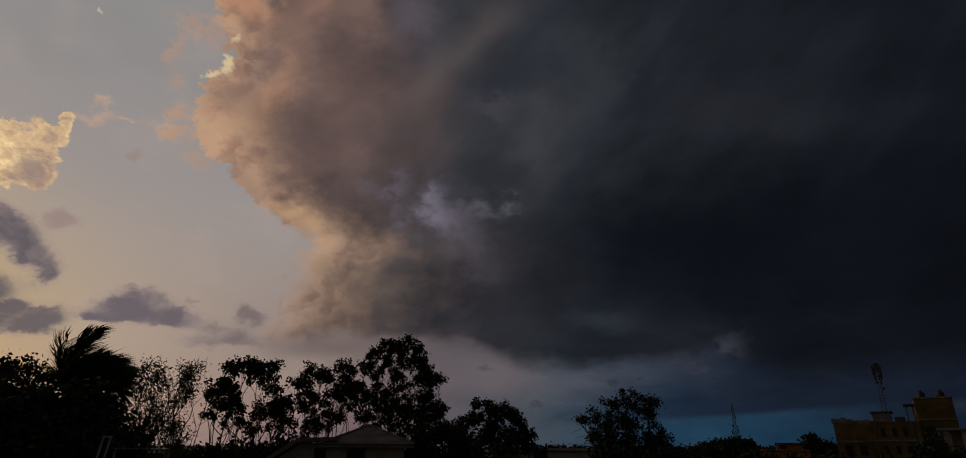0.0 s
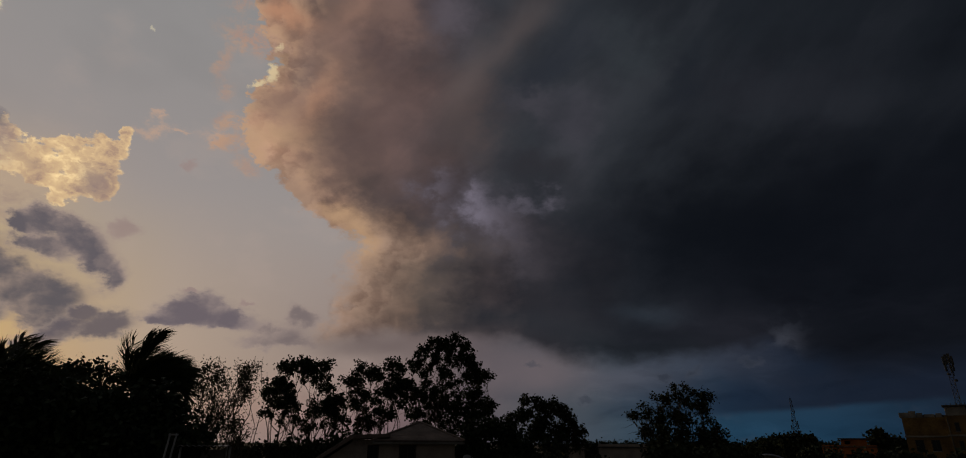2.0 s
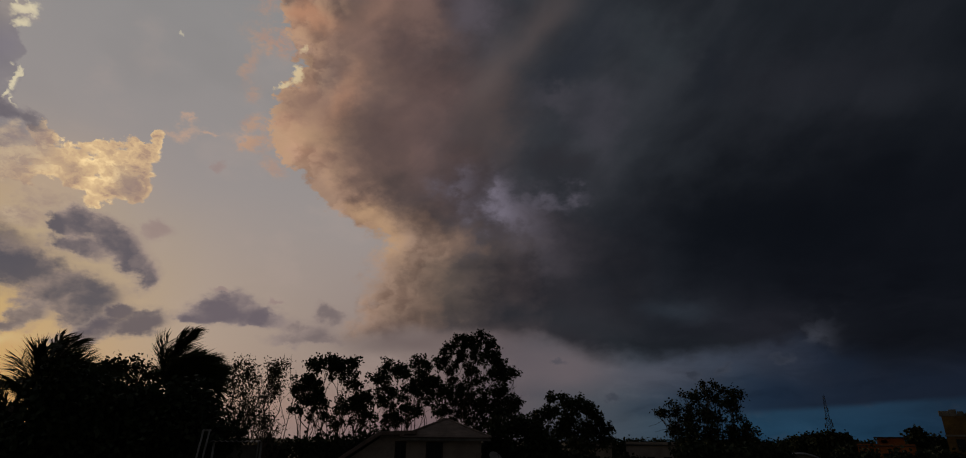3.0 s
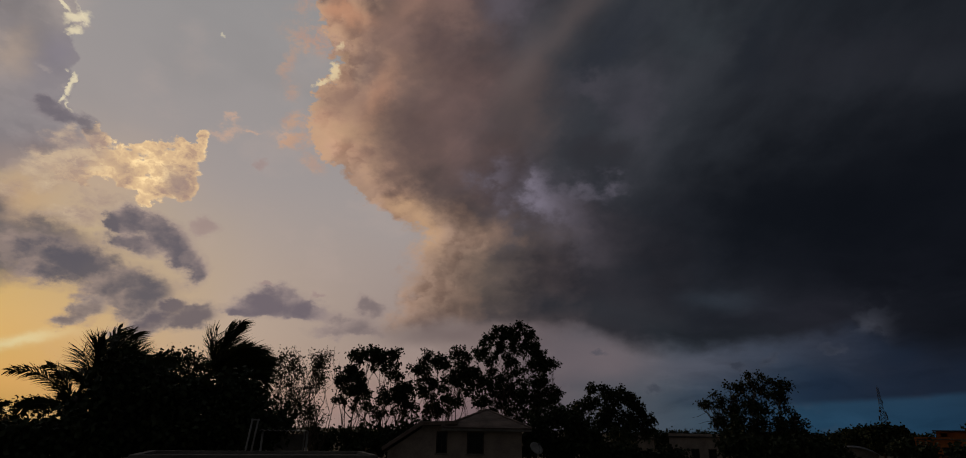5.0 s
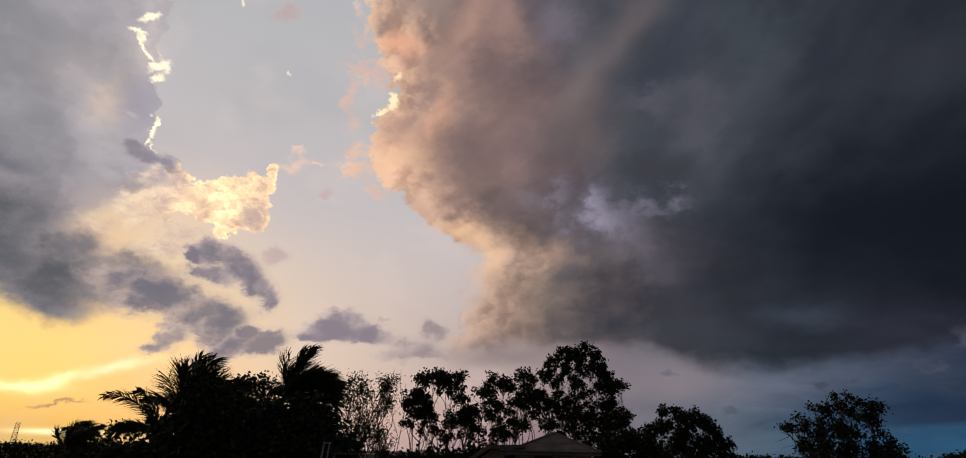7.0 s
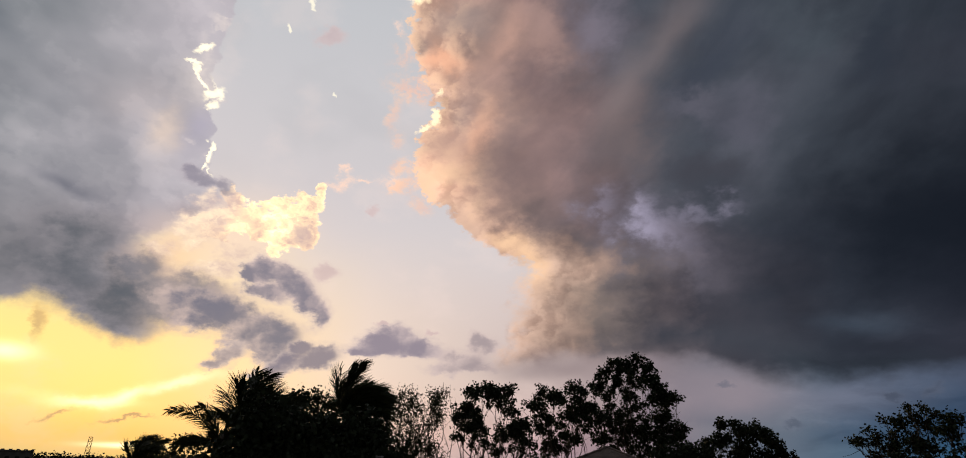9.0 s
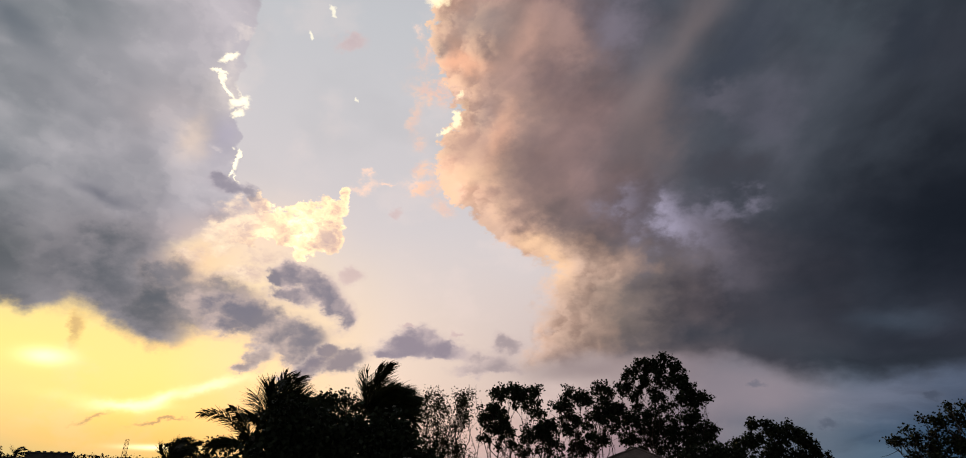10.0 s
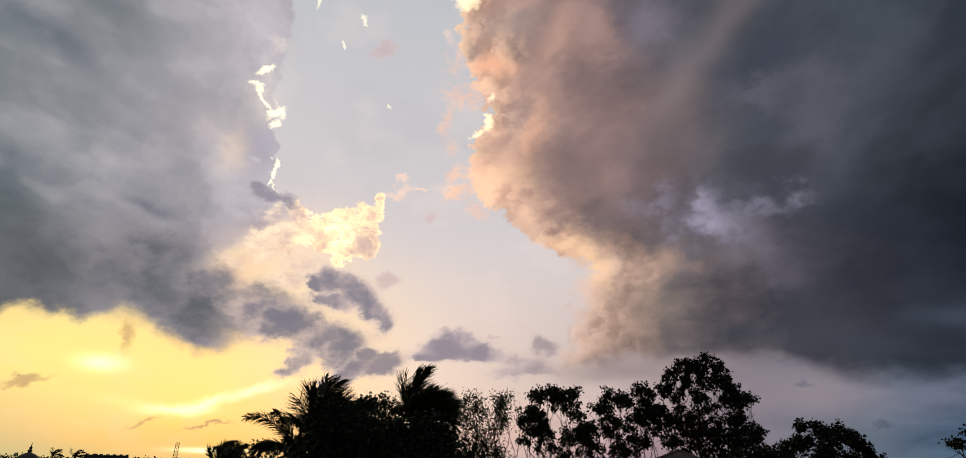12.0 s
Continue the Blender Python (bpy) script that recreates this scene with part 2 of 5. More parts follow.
horn_lit = add(add(mul(RELIEF, 1.5), mul(sub(n_grain, 0.5), 0.5)), add(smooth(CURL, 0.24, 0.0, -0.05, 0.2), mul(glow(SKY0, -44.6, 21.6, 3.4, 1.7, 20), 0.34)))
horn_lit = add(horn_lit, mul(smooth(horn_body, 0.7, 0.1, -0.05, 0.26), smooth(AZ, -47, -42, 0.3, 1.0)))
horn_col = mix(smooth(horn_lit, -0.45, 0.42), lin(222, 185, 170), (1.42, 1.0, 0.58, 1))
horn_col = mix(smooth(horn_lit, 0.26, 0.9), horn_col, (2.3, 1.74, 0.94, 1))
horn_col = stroke(horn_col, TEAR, (-41.6, 20.4, 1.46, 1.19, -71), (198, 172, 170), 0.8)
horn_col = stroke(horn_col, TEAR, (-46.2, 20.7, 0.80, 0.65, 14), (222, 188, 172), 0.6)
sky = mix(mul(horn_mask, smooth(AZ, -53, -45, 0.3, 0.96)), sky, horn_col)

# rosy puffs that tie the horn to the bank
skirt = add(sub(1.1, puffs(FRAY, (-49.8, 21.4, 2.6, 1.6, -10), (-51.8, 19.0, 2.4, 1.8), (-53.2, 17.0, 1.6, 1.0, 20), (-47.0, 18.2, 2.6, 1.0, 10), (-48.6, 16.4, 2.0, 0.8, 5), blend=0.6)), mul(RAGGED, 2.0))
skirt_lit = add(add(mul(RELIEF, 1.4), mul(sub(n_fine, 0.5), 1.2)), smooth(CURL, 0.24, 0.0, -0.05, 0.16))
sky = mix(mul(smooth(skirt, -0.5, 1.0), 0.72), sky, mix(smooth(skirt_lit, -0.6, 0.6), lin(204, 176, 174), (1.1, 0.86, 0.62, 1)))

# dark puffs at the foot of the left bank, and the scraps in front of the sunset
sky = scrap(sky, ((-52.8, 13.0, 3.9, 2.4, 3), (-50.0, 13.8, 3.4, 1.8, -8), (-54.8, 15.2, 2.4, 1.6)), (118, 117, 127), (198, 174, 163), 0.88, 1.0)
sky = scrap(sky, ((-59.8, 17.3, 3.5, 1.9, 5), (-60.0, 14.2, 4.8, 2.9, 1), (-55.8, 11.2, 3.2, 1.9, -18), (-55.6, 12.8, 3.0, 2.5, -20)), (92, 96, 103), (136, 132, 137), 0.9, 1.5, 0.8)
sky = scrap(sky, ((-47.9, 12.5, 4.8, 1.7, -7), (-43.4, 11.2, 3.3, 1.6, -12), (-42.5, 9.2, 2.2, 1.1, -17), (-45.4, 10.8, 2.0, 1.2)), (120, 118, 131), (204, 182, 174))
sky = scrap(sky, ((-43.9, 16.8, 2.4, 1.1, -14), (-41.8, 15.9, 2.8, 1.3, -24), (-40.1, 14.3, 1.9, 1.2, -38), (-38.9, 13.0, 1.2, 1.5, -35), (-44.4, 14.9, 2.2, 1.0, -6), (-45.6, 16.4, 1.0, 0.8)), (126, 122, 136), (210, 188, 184))
sky = scrap(sky, ((-46.6, 8.8, 1.7, 0.95, 29), (-47.6, 7.8, 1.1, 0.6, 23), (-41.2, 8.2, 1.8, 0.9, 38), (-38.4, 9.2, 2.2, 1.0, 12), (-40.0, 9.8, 1.1, 0.8, 31), (-43.8, 7.3, 0.9, 0.45)), (136, 127, 137), (206, 186, 178), 0.88)
sky = scrap(sky, ((-51.6, 23.8, 1.7, 0.75, -8), (-50.0, 23.6, 1.4, 0.45, -18), (-52.6, 24.3, 0.8, 0.5)), (138, 132, 146), (176, 166, 174), 0.75, 1.2)
sky = scrap(sky, ((-30.8, 10.2, 4.2, 0.95, 2), (-31.6, 11.1, 2.5, 1.2, 2), (-28.8, 10.5, 2.4, 0.9, -8), (-34.0, 9.8, 1.7, 0.6, 7)), (142, 132, 145), (196, 178, 178), 0.92, 0.6, 0.7, floor=9.5)
sky = scrap(sky, ((-24.4, 9.5, 2.2, 1.1, 6), (-22.3, 11.2, 1.5, 1.0, -22), (-24.5, 8.8, 3.6, 0.6, 1)), (160, 146, 150), (206, 186, 182), 0.85, 0.9, 0.7)
sky = scrap(sky, ((-32.5, 12.5, 0.7, 0.25), (-27.4, 11.9, 0.8, 0.3), (-34.6, 24.0, 0.6, 0.5), (-41.8, 39.3, 1.7, 0.7, 10), (-38.6, 17.0, 1.1, 0.8, 20)), (196, 168, 170), (212, 186, 184), 0.5, 0.8)
sky = scrap(sky, ((-66.7, 5.3, 1.6, 0.32, 11), (-60.8, 9.7, 0.5, 1.1, 12), (-57.9, 2.8, 1.0, 0.18, 20), (-53.0, 2.9, 1.9, 0.2, 6)), (186, 150, 112), (236, 196, 128), 0.7, 1.1)
THREAD = smooth(add(add(mul(n_fine, 0.7), mul(n_grain, 0.5)), smooth(CURL, 0.25, 0.0, 0.0, 0.16)), 0.42, 0.98)
for where in ((-38.2, 26.1, 2.0, 0.7, 14), (-38.0, 27.4, 0.8, 0.5), (-35.8, 26.6, 1.2, 0.25, 4), (-32.7, 26.9, 1.4, 0.9), (-33.9, 41.5, 0.8, 0.9)):
    sky = mix(mul(smooth(mul(glow(FRAY, *where), add(THREAD, 0.3)), 0.1, 0.95), 0.9), sky, lin(254, 218, 198))
bits = puffs(TEAR, (-44.3, 41.7, 0.5, 0.32, -29), (-46.3, 39.2, 0.2, 0.34), (-50.2, 42.3, 0.3, 0.8), (-40.3, 34.4, 0.13, 0.3))
sky = mix(mul(smooth(add(bits, mul(sub(n_grain, 0.5), -2.5)), 1.7, 0.2), 0.75), sky, (1.1, 1.02, 0.8, 1))

# haze and the far, low bank under the storm
haze = mul(smooth(AZ, -18, 0), smooth(EL, 14, 6))
sky = mix(mul(haze, 0.65), sky, mix(smooth(AZ, -15, 2), lin(152, 132, 142), mix(smooth(AZ, 24, 36), mix(smooth(AZ, 3, 18), lin(96, 110, 126), lin(46, 86, 118)), lin(26, 46, 70))))
bank = mul(smooth(add(AZ, mul(tone, 8)), 5, 18), smooth(add(EL, mul(sub(n_mid, 0.5), 1.0)), ramp(AZ, 0, 45, [(5, 1.5), (17, 2.1), (30, 2.9), (40, 3.4)]), ramp(AZ, 0, 45, [(5, 2.9), (17, 2.9), (30, 3.5), (40, 4.0)])))
sky = mix(mul(bank, 0.92), sky, mix(smooth(AZ, 12, 26), mix(smooth(add(EL, mul(tone, 3)), 3, 8), lin(44, 68, 96), lin(92, 98, 116)), lin(36, 46, 66)))
sky = stroke(sky, SOFT, (0.4, 6.4, 6.0, 1.9, -6), (158, 142, 149), 0.6)
sky = stroke(sky, SOFT, (9.5, 6.0, 5.0, 1.6, 4), (118, 122, 140), 0.5)
sky = stroke(sky, SOFT, (19.5, 3.9, 5.5, 1.1, 2), (38, 56, 82), 0.5)
sky = scrap(sky, ((15.4, 6.3, 0.8, 0.5, 14), (12.6, 5.9, 0.7, 0.3), (5.3, 3.6, 0.8, 0.3), (0.2, 7.2, 0.8, 0.3), (20.3, 6.8, 0.8, 0.5)), (60, 68, 84), (92, 98, 114), 0.42, 1.3)

# storm cloud: from its lit edge into the dark
s_edge = ramp(EDGE_E, 3, 60, [(4, -20.9), (9, -20.3), (11.4, -19.6), (14.9, -18.8), (16.4, -18.4), (17.9, -17.6), (19.1, -18.0), (20.4, -20.6), (21.2, -22.6), (22.1, -24.4), (23.0, -26.4), (23.9, -27.1), (25.2, -27.8),
                              (27.0, -29.4), (29.4, -31.1), (31.3, -30.5), (32.5, -29.4), (34.0, -28.9), (35.8, -30.3), (37.4, -32.3), (39.2, -32.1), (41.5, -31.8), (44.7, -32.8), (55, -34.0)])
s_base = ramp(AZ, -30, 60, [(-28, 8.2), (-19, 9.6), (-10, 10.0), (-4.7, 9.4), (0.5, 8.5), (4.8, 7.5), (9.0, 7.1), (10.7, 7.5), (14.0, 7.6), (17.0, 7.2), (19.5, 8.1), (22.0, 8.4), (24.5, 7.0), (28, 5.4), (34, 4.4), (55, 3.6)])
s_in = add(add(sub(EDGE_A, s_edge), mul(sub(PUFF, 0.2), mul(smooth(EL, 20, 27), 4.0))), mul(add(sub(n_fine, 0.5), sub(n_grain, 0.5)), 2.4))
s_depth = sub(sA, s_edge)
loosen = smooth(sE, 26, 13, 0.5, 1.7)              # the edge is torn above, hazy below
s_mask = mul(smooth(m("DIVIDE", s_in, loosen), -1.0, 1.0), smooth(sub(add(EL, add(mul(sub(n_mid, 0.5), 4), mul(tone, 1.0))), s_base), -0.9, 1.2))
s_turn = smooth(s_depth, 30, 8, 0.25, 1.0)
depth = add(s_depth, add(mul(tone, 6.0), mul(s_turn, add(mul(sub(n_mid, 0.5), 13.0), add(mul(sub(n_fine, 0.5), 6.0), mul(RELIEF, -5.0))))))
s_upper = ramp(depth, 0, 80, [(0, lin(246, 200, 172)), (3, lin(226, 182, 158)), (6, lin(196, 160, 144)), (9.5, lin(162, 135, 126)), (14, lin(138, 118, 115)), (20, lin(109, 98, 99)), (25, lin(86, 86, 92)), (30, lin(74, 80, 88)), (40, lin(64, 71, 79)), (55, lin(46, 53, 61)), (75, lin(32, 38, 46))])
s_lower = ramp(depth, 0, 80, [(0, lin(226, 191, 170)), (2.5, lin(208, 175, 156)), (6.5, lin(158, 134, 123)), (11, lin(102, 95, 98)), (17, lin(62, 63, 70)), (28, lin(47, 53, 62)), (42, lin(29, 34, 43)), (75, lin(19, 24, 32))])
s_col = mix(smooth(add(sE, mul(tone, 3)), 18, 29), s_lower, s_upper)
# streaks that run up the flank of the storm, and the softer swell of its billows
FLANK = node("ShaderNodeCombineXYZ", {0: mad(sA, 0.026, mul(sE, 0.022)), 1: mad(sE, 0.085, mul(sA, -0.066)), 2: 0.4}).outputs[0]
n_flank, _ = fbm(FLANK, 1.5, 5.0, 0.55)
s_col = tint(s_col, mul(smooth(n_flank, 0.52, 0.34), smooth(sE, 16, 26, 0.2, 0.42)), (0.5, 0.5, 0.53))
s_col = tint(s_col, mul(smooth(n_flank, 0.5, 0.68), smooth(sE, 16, 26, 0.2, 0.45)), (1.6, 1.5, 1.45))
s_col = tint(s_col, mul(smooth(BROAD, 0.04, -0.3), 0.3), (0.5, 0.49, 0.52))
s_col = tint(s_col, mul(smooth(BROAD, 0.0, 0.28), smooth(s_depth, 45, 8, 0.15, 0.3)), (1.5, 1.42, 1.36))
near = smooth(s_depth, 10, 1)
s_col = tint(s_col, mul(smooth(HEADS, 0.03, -0.16), mul(near, 0.22)), (0.62, 0.58, 0.6))
s_col = tint(s_col, mul(smooth(RELIEF, 0.12, -0.28), mul(near, 0.5)), (0.52, 0.47, 0.48))
s_col = mix(mul(smooth(RELIEF, -0.1, 0.3), mul(near, mul(smooth(sE, 20, 27), 0.85))), s_col, (1.08, 0.69, 0.45, 1))
# upper flank: warm knuckles, grey hollows, the long fold and the dark beyond it
s_col = stroke(s_col, STORM, (-16.0, 41.0, 4.6, 1.8, -20), (180, 149, 137), 0.5)
s_col = stroke(s_col, EDGE, (-26.1, 42.7, 5.40, 1.98, 2), (154, 137, 133), 0.8)
s_col = stroke(s_col, EDGE, (-25.1, 34.1, 2.03, 1.91, -83), (158, 137, 134), 0.6)
s_col = stroke(s_col, EDGE, (-27.4, 30.7, 2.84, 1.47, 10), (192, 156, 142), 0.75)
s_col = stroke(s_col, FRAY, (-30.9, 40.1, 1.38, 0.96, 4), (142, 124, 122), 0.9)
s_col = stroke(s_col, EDGE, (-28.7, 38.5, 3.19, 0.80, -0), (250, 188, 154), 0.85)
s_col = stroke(s_col, EDGE, (-26.6, 28.0, 3.64, 1.23, 7), (255, 210, 172), 0.85)
s_col = stroke(s_col, EDGE, (-23.2, 31.7, 3.40, 1.28, 69), (240, 184, 154), 0.65)
s_col = stroke(s_col, EDGE, (-20.5, 40.8, 3.63, 1.30, 55), (206, 164, 146), 0.5)
s_col = stroke(s_col, STORM, (-18.9, 27.6, 3.79, 2.61, -15), (116, 100, 100), 0.6)
s_col = stroke(s_col, STORM, (-8.7, 41.5, 3.4, 2.4, -7), (128, 123, 134), 0.65)
s_col = stroke(s_col, STORM, (-15.6, 31.5, 4.4, 4.6), (140, 118, 114), 0.55)
s_col = stroke(s_col, STORM, (-5.8, 32.0, 3.7, 4.8, -20), (116, 103, 101), 0.7)
s_col = stroke(s_col, SOFT, (-0.6, 39.6, 6.0, 1.6, 30), (134, 124, 123), 0.45)
s_col = stroke(s_col, SOFT, (-6.6, 35.0, 3.6, 1.6, 52), (134, 122, 120), 0.5)
s_col = stroke(s_col, STORM, (3.8, 36.2, 5.4, 2.2, 33), (60, 67, 78), 0.7)
s_col = stroke(s_col, STORM, (1.4, 32.9, 2.6, 1.3, -11), (100, 100, 110), 0.6)
s_col = stroke(s_col, STORM, (6.3, 29.9, 2.8, 3.3, 12), (94, 95, 106), 0.6)
s_col = stroke(s_col, STORM, (1.3, 26.3, 4.2, 1.6, -9), (66, 67, 74), 0.65)
s_col = stroke(s_col, STORM, (13.1, 36.6, 3.6, 2.3, -20), (76, 86, 93), 0.5)
s_col = stroke(s_col, STORM, (18.4, 33.4, 2.8, 1.9, 45), (42, 50, 60), 0.6)
s_col = stroke(s_col, STORM, (16.5, 19.6, 9.0, 4.8, 8), (22, 28, 36), 0.78)
s_col = stroke(s_col, STORM, (25.0, 19.0, 9.0, 6.0), (20, 25, 33), 0.7)
s_col = stroke(s_col, STORM, (26, 30, 9, 3.0, -10), (66, 68, 78), 0.3)
# waist: shaded belly over the bright lip, with the pale rift behind
s_col = stroke(s_col, STORM, (-21.6, 26.2, 4.2, 2.3, -26), (146, 122, 118), 0.6)
s_col = stroke(s_col, STORM, (-17.1, 24.4, 3.6, 1.9, -3), (102, 91, 92), 0.75)
s_col = stroke(s_col, TEAR, (-24.0, 22.9, 2.4, 1.0, -28), (204, 170, 152), 0.55)
lip = puffs(EDGE, (-19.8, 21.2, 1.7, 0.7, -16), (-17.9, 19.9, 1.9, 1.0, -46), (-17.2, 18.3, 1.2, 1.5))
s_col = mix(mul(m("EXPONENT", mul(lip, -0.7)), 0.85), s_col, lin(255, 210, 170))
s_col = stroke(s_col, STORM, (-10.4, 15.2, 3.6, 3.0), (152, 134, 121), 0.4)
s_col = stroke(s_col, STORM, (-3.4, 18.6, 4.4, 1.7, -20), (108, 104, 112), 0.5)
s_col = stroke(s_col, STORM, (-4.8, 21.6, 5.6, 2.4, -22), (116, 112, 122), 0.6)
rift = smooth(add(add(n_mid, mul(RELIEF, 0.4)), mul(sub(n_fine, 0.5), 0.5)), 0.2, 0.86)
for where, k in (((-5.0, 22.8, 1.9, 2.1), 1.0), ((-10.2, 24.6, 2.0, 1.4, -25), 0.45), ((-5.5, 21.0, 4.0, 1.4, -25), 0.6), ((0.7, 22.5, 3.6, 0.9, 14), 0.36), ((3.7, 23.3, 1.1, 0.7), 0.3)):
    s_col = mix(mul(mul(glow(STORM, *where), rift), k), s_col, lin(170, 166, 186))
# heavy base
s_col = stroke(s_col, SOFT, (0.9, 10.9, 6.7, 1.5, -12), (64, 70, 78), 0.55)
s_col = stroke(s_col, SOFT, (7.1, 8.4, 4.4, 1.3, -8), (50, 59, 67), 0.65)
s_col = stroke(s_col, SOFT, (11.2, 11.9, 3.4, 0.8, -10), (64, 76, 88), 0.6)
s_col = stroke(s_col, SOFT, (14.0, 8.6, 4.0, 1.0, 0), (46, 54, 62), 0.6)
s_col = stroke(s_col, SOFT, (19.0, 10.0, 6.0, 1.8, -6), (54, 57, 68), 0.5)
s_col = mix(mul(glow(SOFT, 22.6, 8.0, 2.6, 1.6, 40), mul(smooth(add(n_mid, mul(RELIEF, 0.6)), 0.38, 0.62), 0.75)), s_col, lin(88, 96, 110))
s_col = tint(s_col, smooth(s_depth, 6, 18), (1.02, 0.98, 1.02))
s_mask = mul(s_mask, smooth(sub(add(EL, mul(tone, 2.0)), s_base), ramp(AZ, 0, 60, [(16, -3.0), (26, -0.6)]), ramp(AZ, 0, 60, [(16, -2.5), (26, 3.4)])))
sky = mix(s_mask, sky, s_col)
n_band, _ = fbm(node("ShaderNodeCombineXYZ", {0: mul(sA, 0.06), 1: mul(sE, 0.2), 2: 0.7}).outputs[0], 1.7, 6.0, 0.6)
low_right = mul(smooth(AZ, 0, 10), smooth(EL, 17, 10))
sky = tint(sky, mul(smooth(n_band, 0.5, 0.68), mul(low_right, 0.36)), (1.7, 1.6, 1.55))
sky = tint(sky, mul(smooth(n_band, 0.5, 0.34), mul(low_right, 0.45)), (0.6, 0.6, 0.62))
sky = stroke(sky, SOFT, (-14.8, 9.0, 6.4, 1.35, 0), (147, 131, 132), 0.75)
rim = mul(mul(smooth(s_in, -0.3, 0.15), smooth(s_in, 2.4, 0.3)), mul(smooth(EL, 23, 27), smooth(n_fine, 0.36, 0.62)))
sky = mix(mul(rim, 0.6), sky, lin(255, 214, 178))
fire = add(puffs(FRAY, (-28.2, 35.6, 0.52, 0.41, 2), (-28.5, 33.5, 0.60, 0.51, -85), (-29.6, 32.4, 0.90, 0.25, 29), (-31.8, 45.0, 1.6, 0.8)), mul(sub(n_grain, 0.5), -3.0))
sky = mix(mul(smooth(fire, 1.9, 0.0), 0.85), sky, (1.4, 1.14, 0.72, 1))
# thin peach shreds off the edge
for where, k in (((-30.5, 36.0, 3.69, 1.41, -2), 1.0), ((-33.3, 33.4, 0.8, 1.7, -12), 0.7), ((-32.4, 31.0, 0.8, 1.2), 0.6), ((-32.9, 39.2, 1.6, 1.7), 0.7), ((-31.3, 26.7, 2.4, 0.8, 8), 0.9), ((-31.6, 28.4, 1.5, 0.8), 0.8), ((-29.5, 24.8, 1.6, 0.8, -30), 0.7)):
    sky = mix(mul(smooth(mul(glow(FRAY, *where), add(THREAD, 0.3)), 0.08, 1.0), 0.9 * k), sky, mix(smooth(RELIEF, -0.15, 0.25), lin(236, 196, 180), lin(253, 206, 176)))

# behind the viewer the overcast goes on
behind = smooth(m("ABSOLUTE", add(AZ, 12)), 75, 125)
sky = mix(behind, sky, lin(70, 70, 73))
sky = mix(smooth(EL, 50, 72), sky, lin(78, 81, 88))
NT.links.new(node("ShaderNodeBackground", {0: sky, 1: 1.0}).outputs[0], node("ShaderNodeOutputWorld").inputs[0])

sun = new("sun", bpy.data.lights.new("sun", "SUN"))
sun.data.energy, sun.data.angle, sun.data.color = 0.5, radians(12), (1.0, 0.72, 0.42)
sun.matrix_world = look((0, 0, 0), (-math.sin(radians(SUN_AZ)), -math.cos(radians(SUN_AZ)), -math.tan(radians(4.0))))


# ---- materials ----


def surface(name, dark, light, scale, rough=0.85, bump=0.3, fine=8.0, vary=0.0, metal=0.0, per="object"):
    """A weathered surface: two colours mixed by coarse and fine noise, with relief. vary: spread of tone from piece to piece."""
    mat = bpy.data.materials.new(name)
    mat.use_nodes = True
    nt = mat.node_tree
    b = nt.nodes["Principled BSDF"]
    b.inputs["Roughness"].default_value, b.inputs["Metallic"].default_value = rough, metal
    tc = nt.nodes.new("ShaderNodeTexCoord")
    coarse, grain = nt.nodes.new("ShaderNodeTexNoise"), nt.nodes.new("ShaderNodeTexNoise")
    for n, s, d in ((coarse, scale, 6), (grain, scale * fine, 8)):
        n.inputs["Scale"].default_value, n.inputs["Detail"].default_value, n.inputs["Roughness"].default_value = s, d, 0.62
        nt.links.new(tc.outputs["Object"], n.inputs["Vector"])
    both = nt.nodes.new("ShaderNodeMath")
    both.operation = "MULTIPLY_ADD"
    both.inputs[1].default_value = 0.45
    nt.links.new(grain.outputs[0], both.inputs[0])
    nt.links.new(coarse.outputs[0], both.inputs[2])
    cr = nt.nodes.new("ShaderNodeValToRGB")
    cr.color_ramp.elements[0].position, cr.color_ramp.elements[1].position = 0.52, 0.92
    cr.color_ramp.elements[0].color, cr.color_ramp.elements[1].color = (*dark, 1), (*light, 1)
    nt.links.new(both.outputs[0], cr.inputs[0])
    col = cr.outputs[0]
    if vary:
        hue = nt.nodes.new("ShaderNodeHueSaturation")
        rnd = nt.nodes.new("ShaderNodeObjectInfo").outputs["Random"] if per == "object" else nt.nodes.new("ShaderNodeNewGeometry").outputs["Random Per Island"]
        rng = nt.nodes.new("ShaderNodeMapRange")
        rng.inputs[3].default_value, rng.inputs[4].default_value = 1 - vary, 1 + vary
        nt.links.new(rnd, rng.inputs[0])
        nt.links.new(rng.outputs[0], hue.inputs["Value"])
        nt.links.new(col, hue.inputs["Color"])
        col = hue.outputs[0]
    nt.links.new(col, b.inputs["Base Color"])
    if bump:
        bp = nt.nodes.new("ShaderNodeBump")
        bp.inputs["Strength"].default_value, bp.inputs["Distance"].default_value = bump, 0.02
        nt.links.new(both.outputs[0], bp.inputs["Height"])
        nt.links.new(bp.outputs[0], b.inputs["Normal"])
    return mat


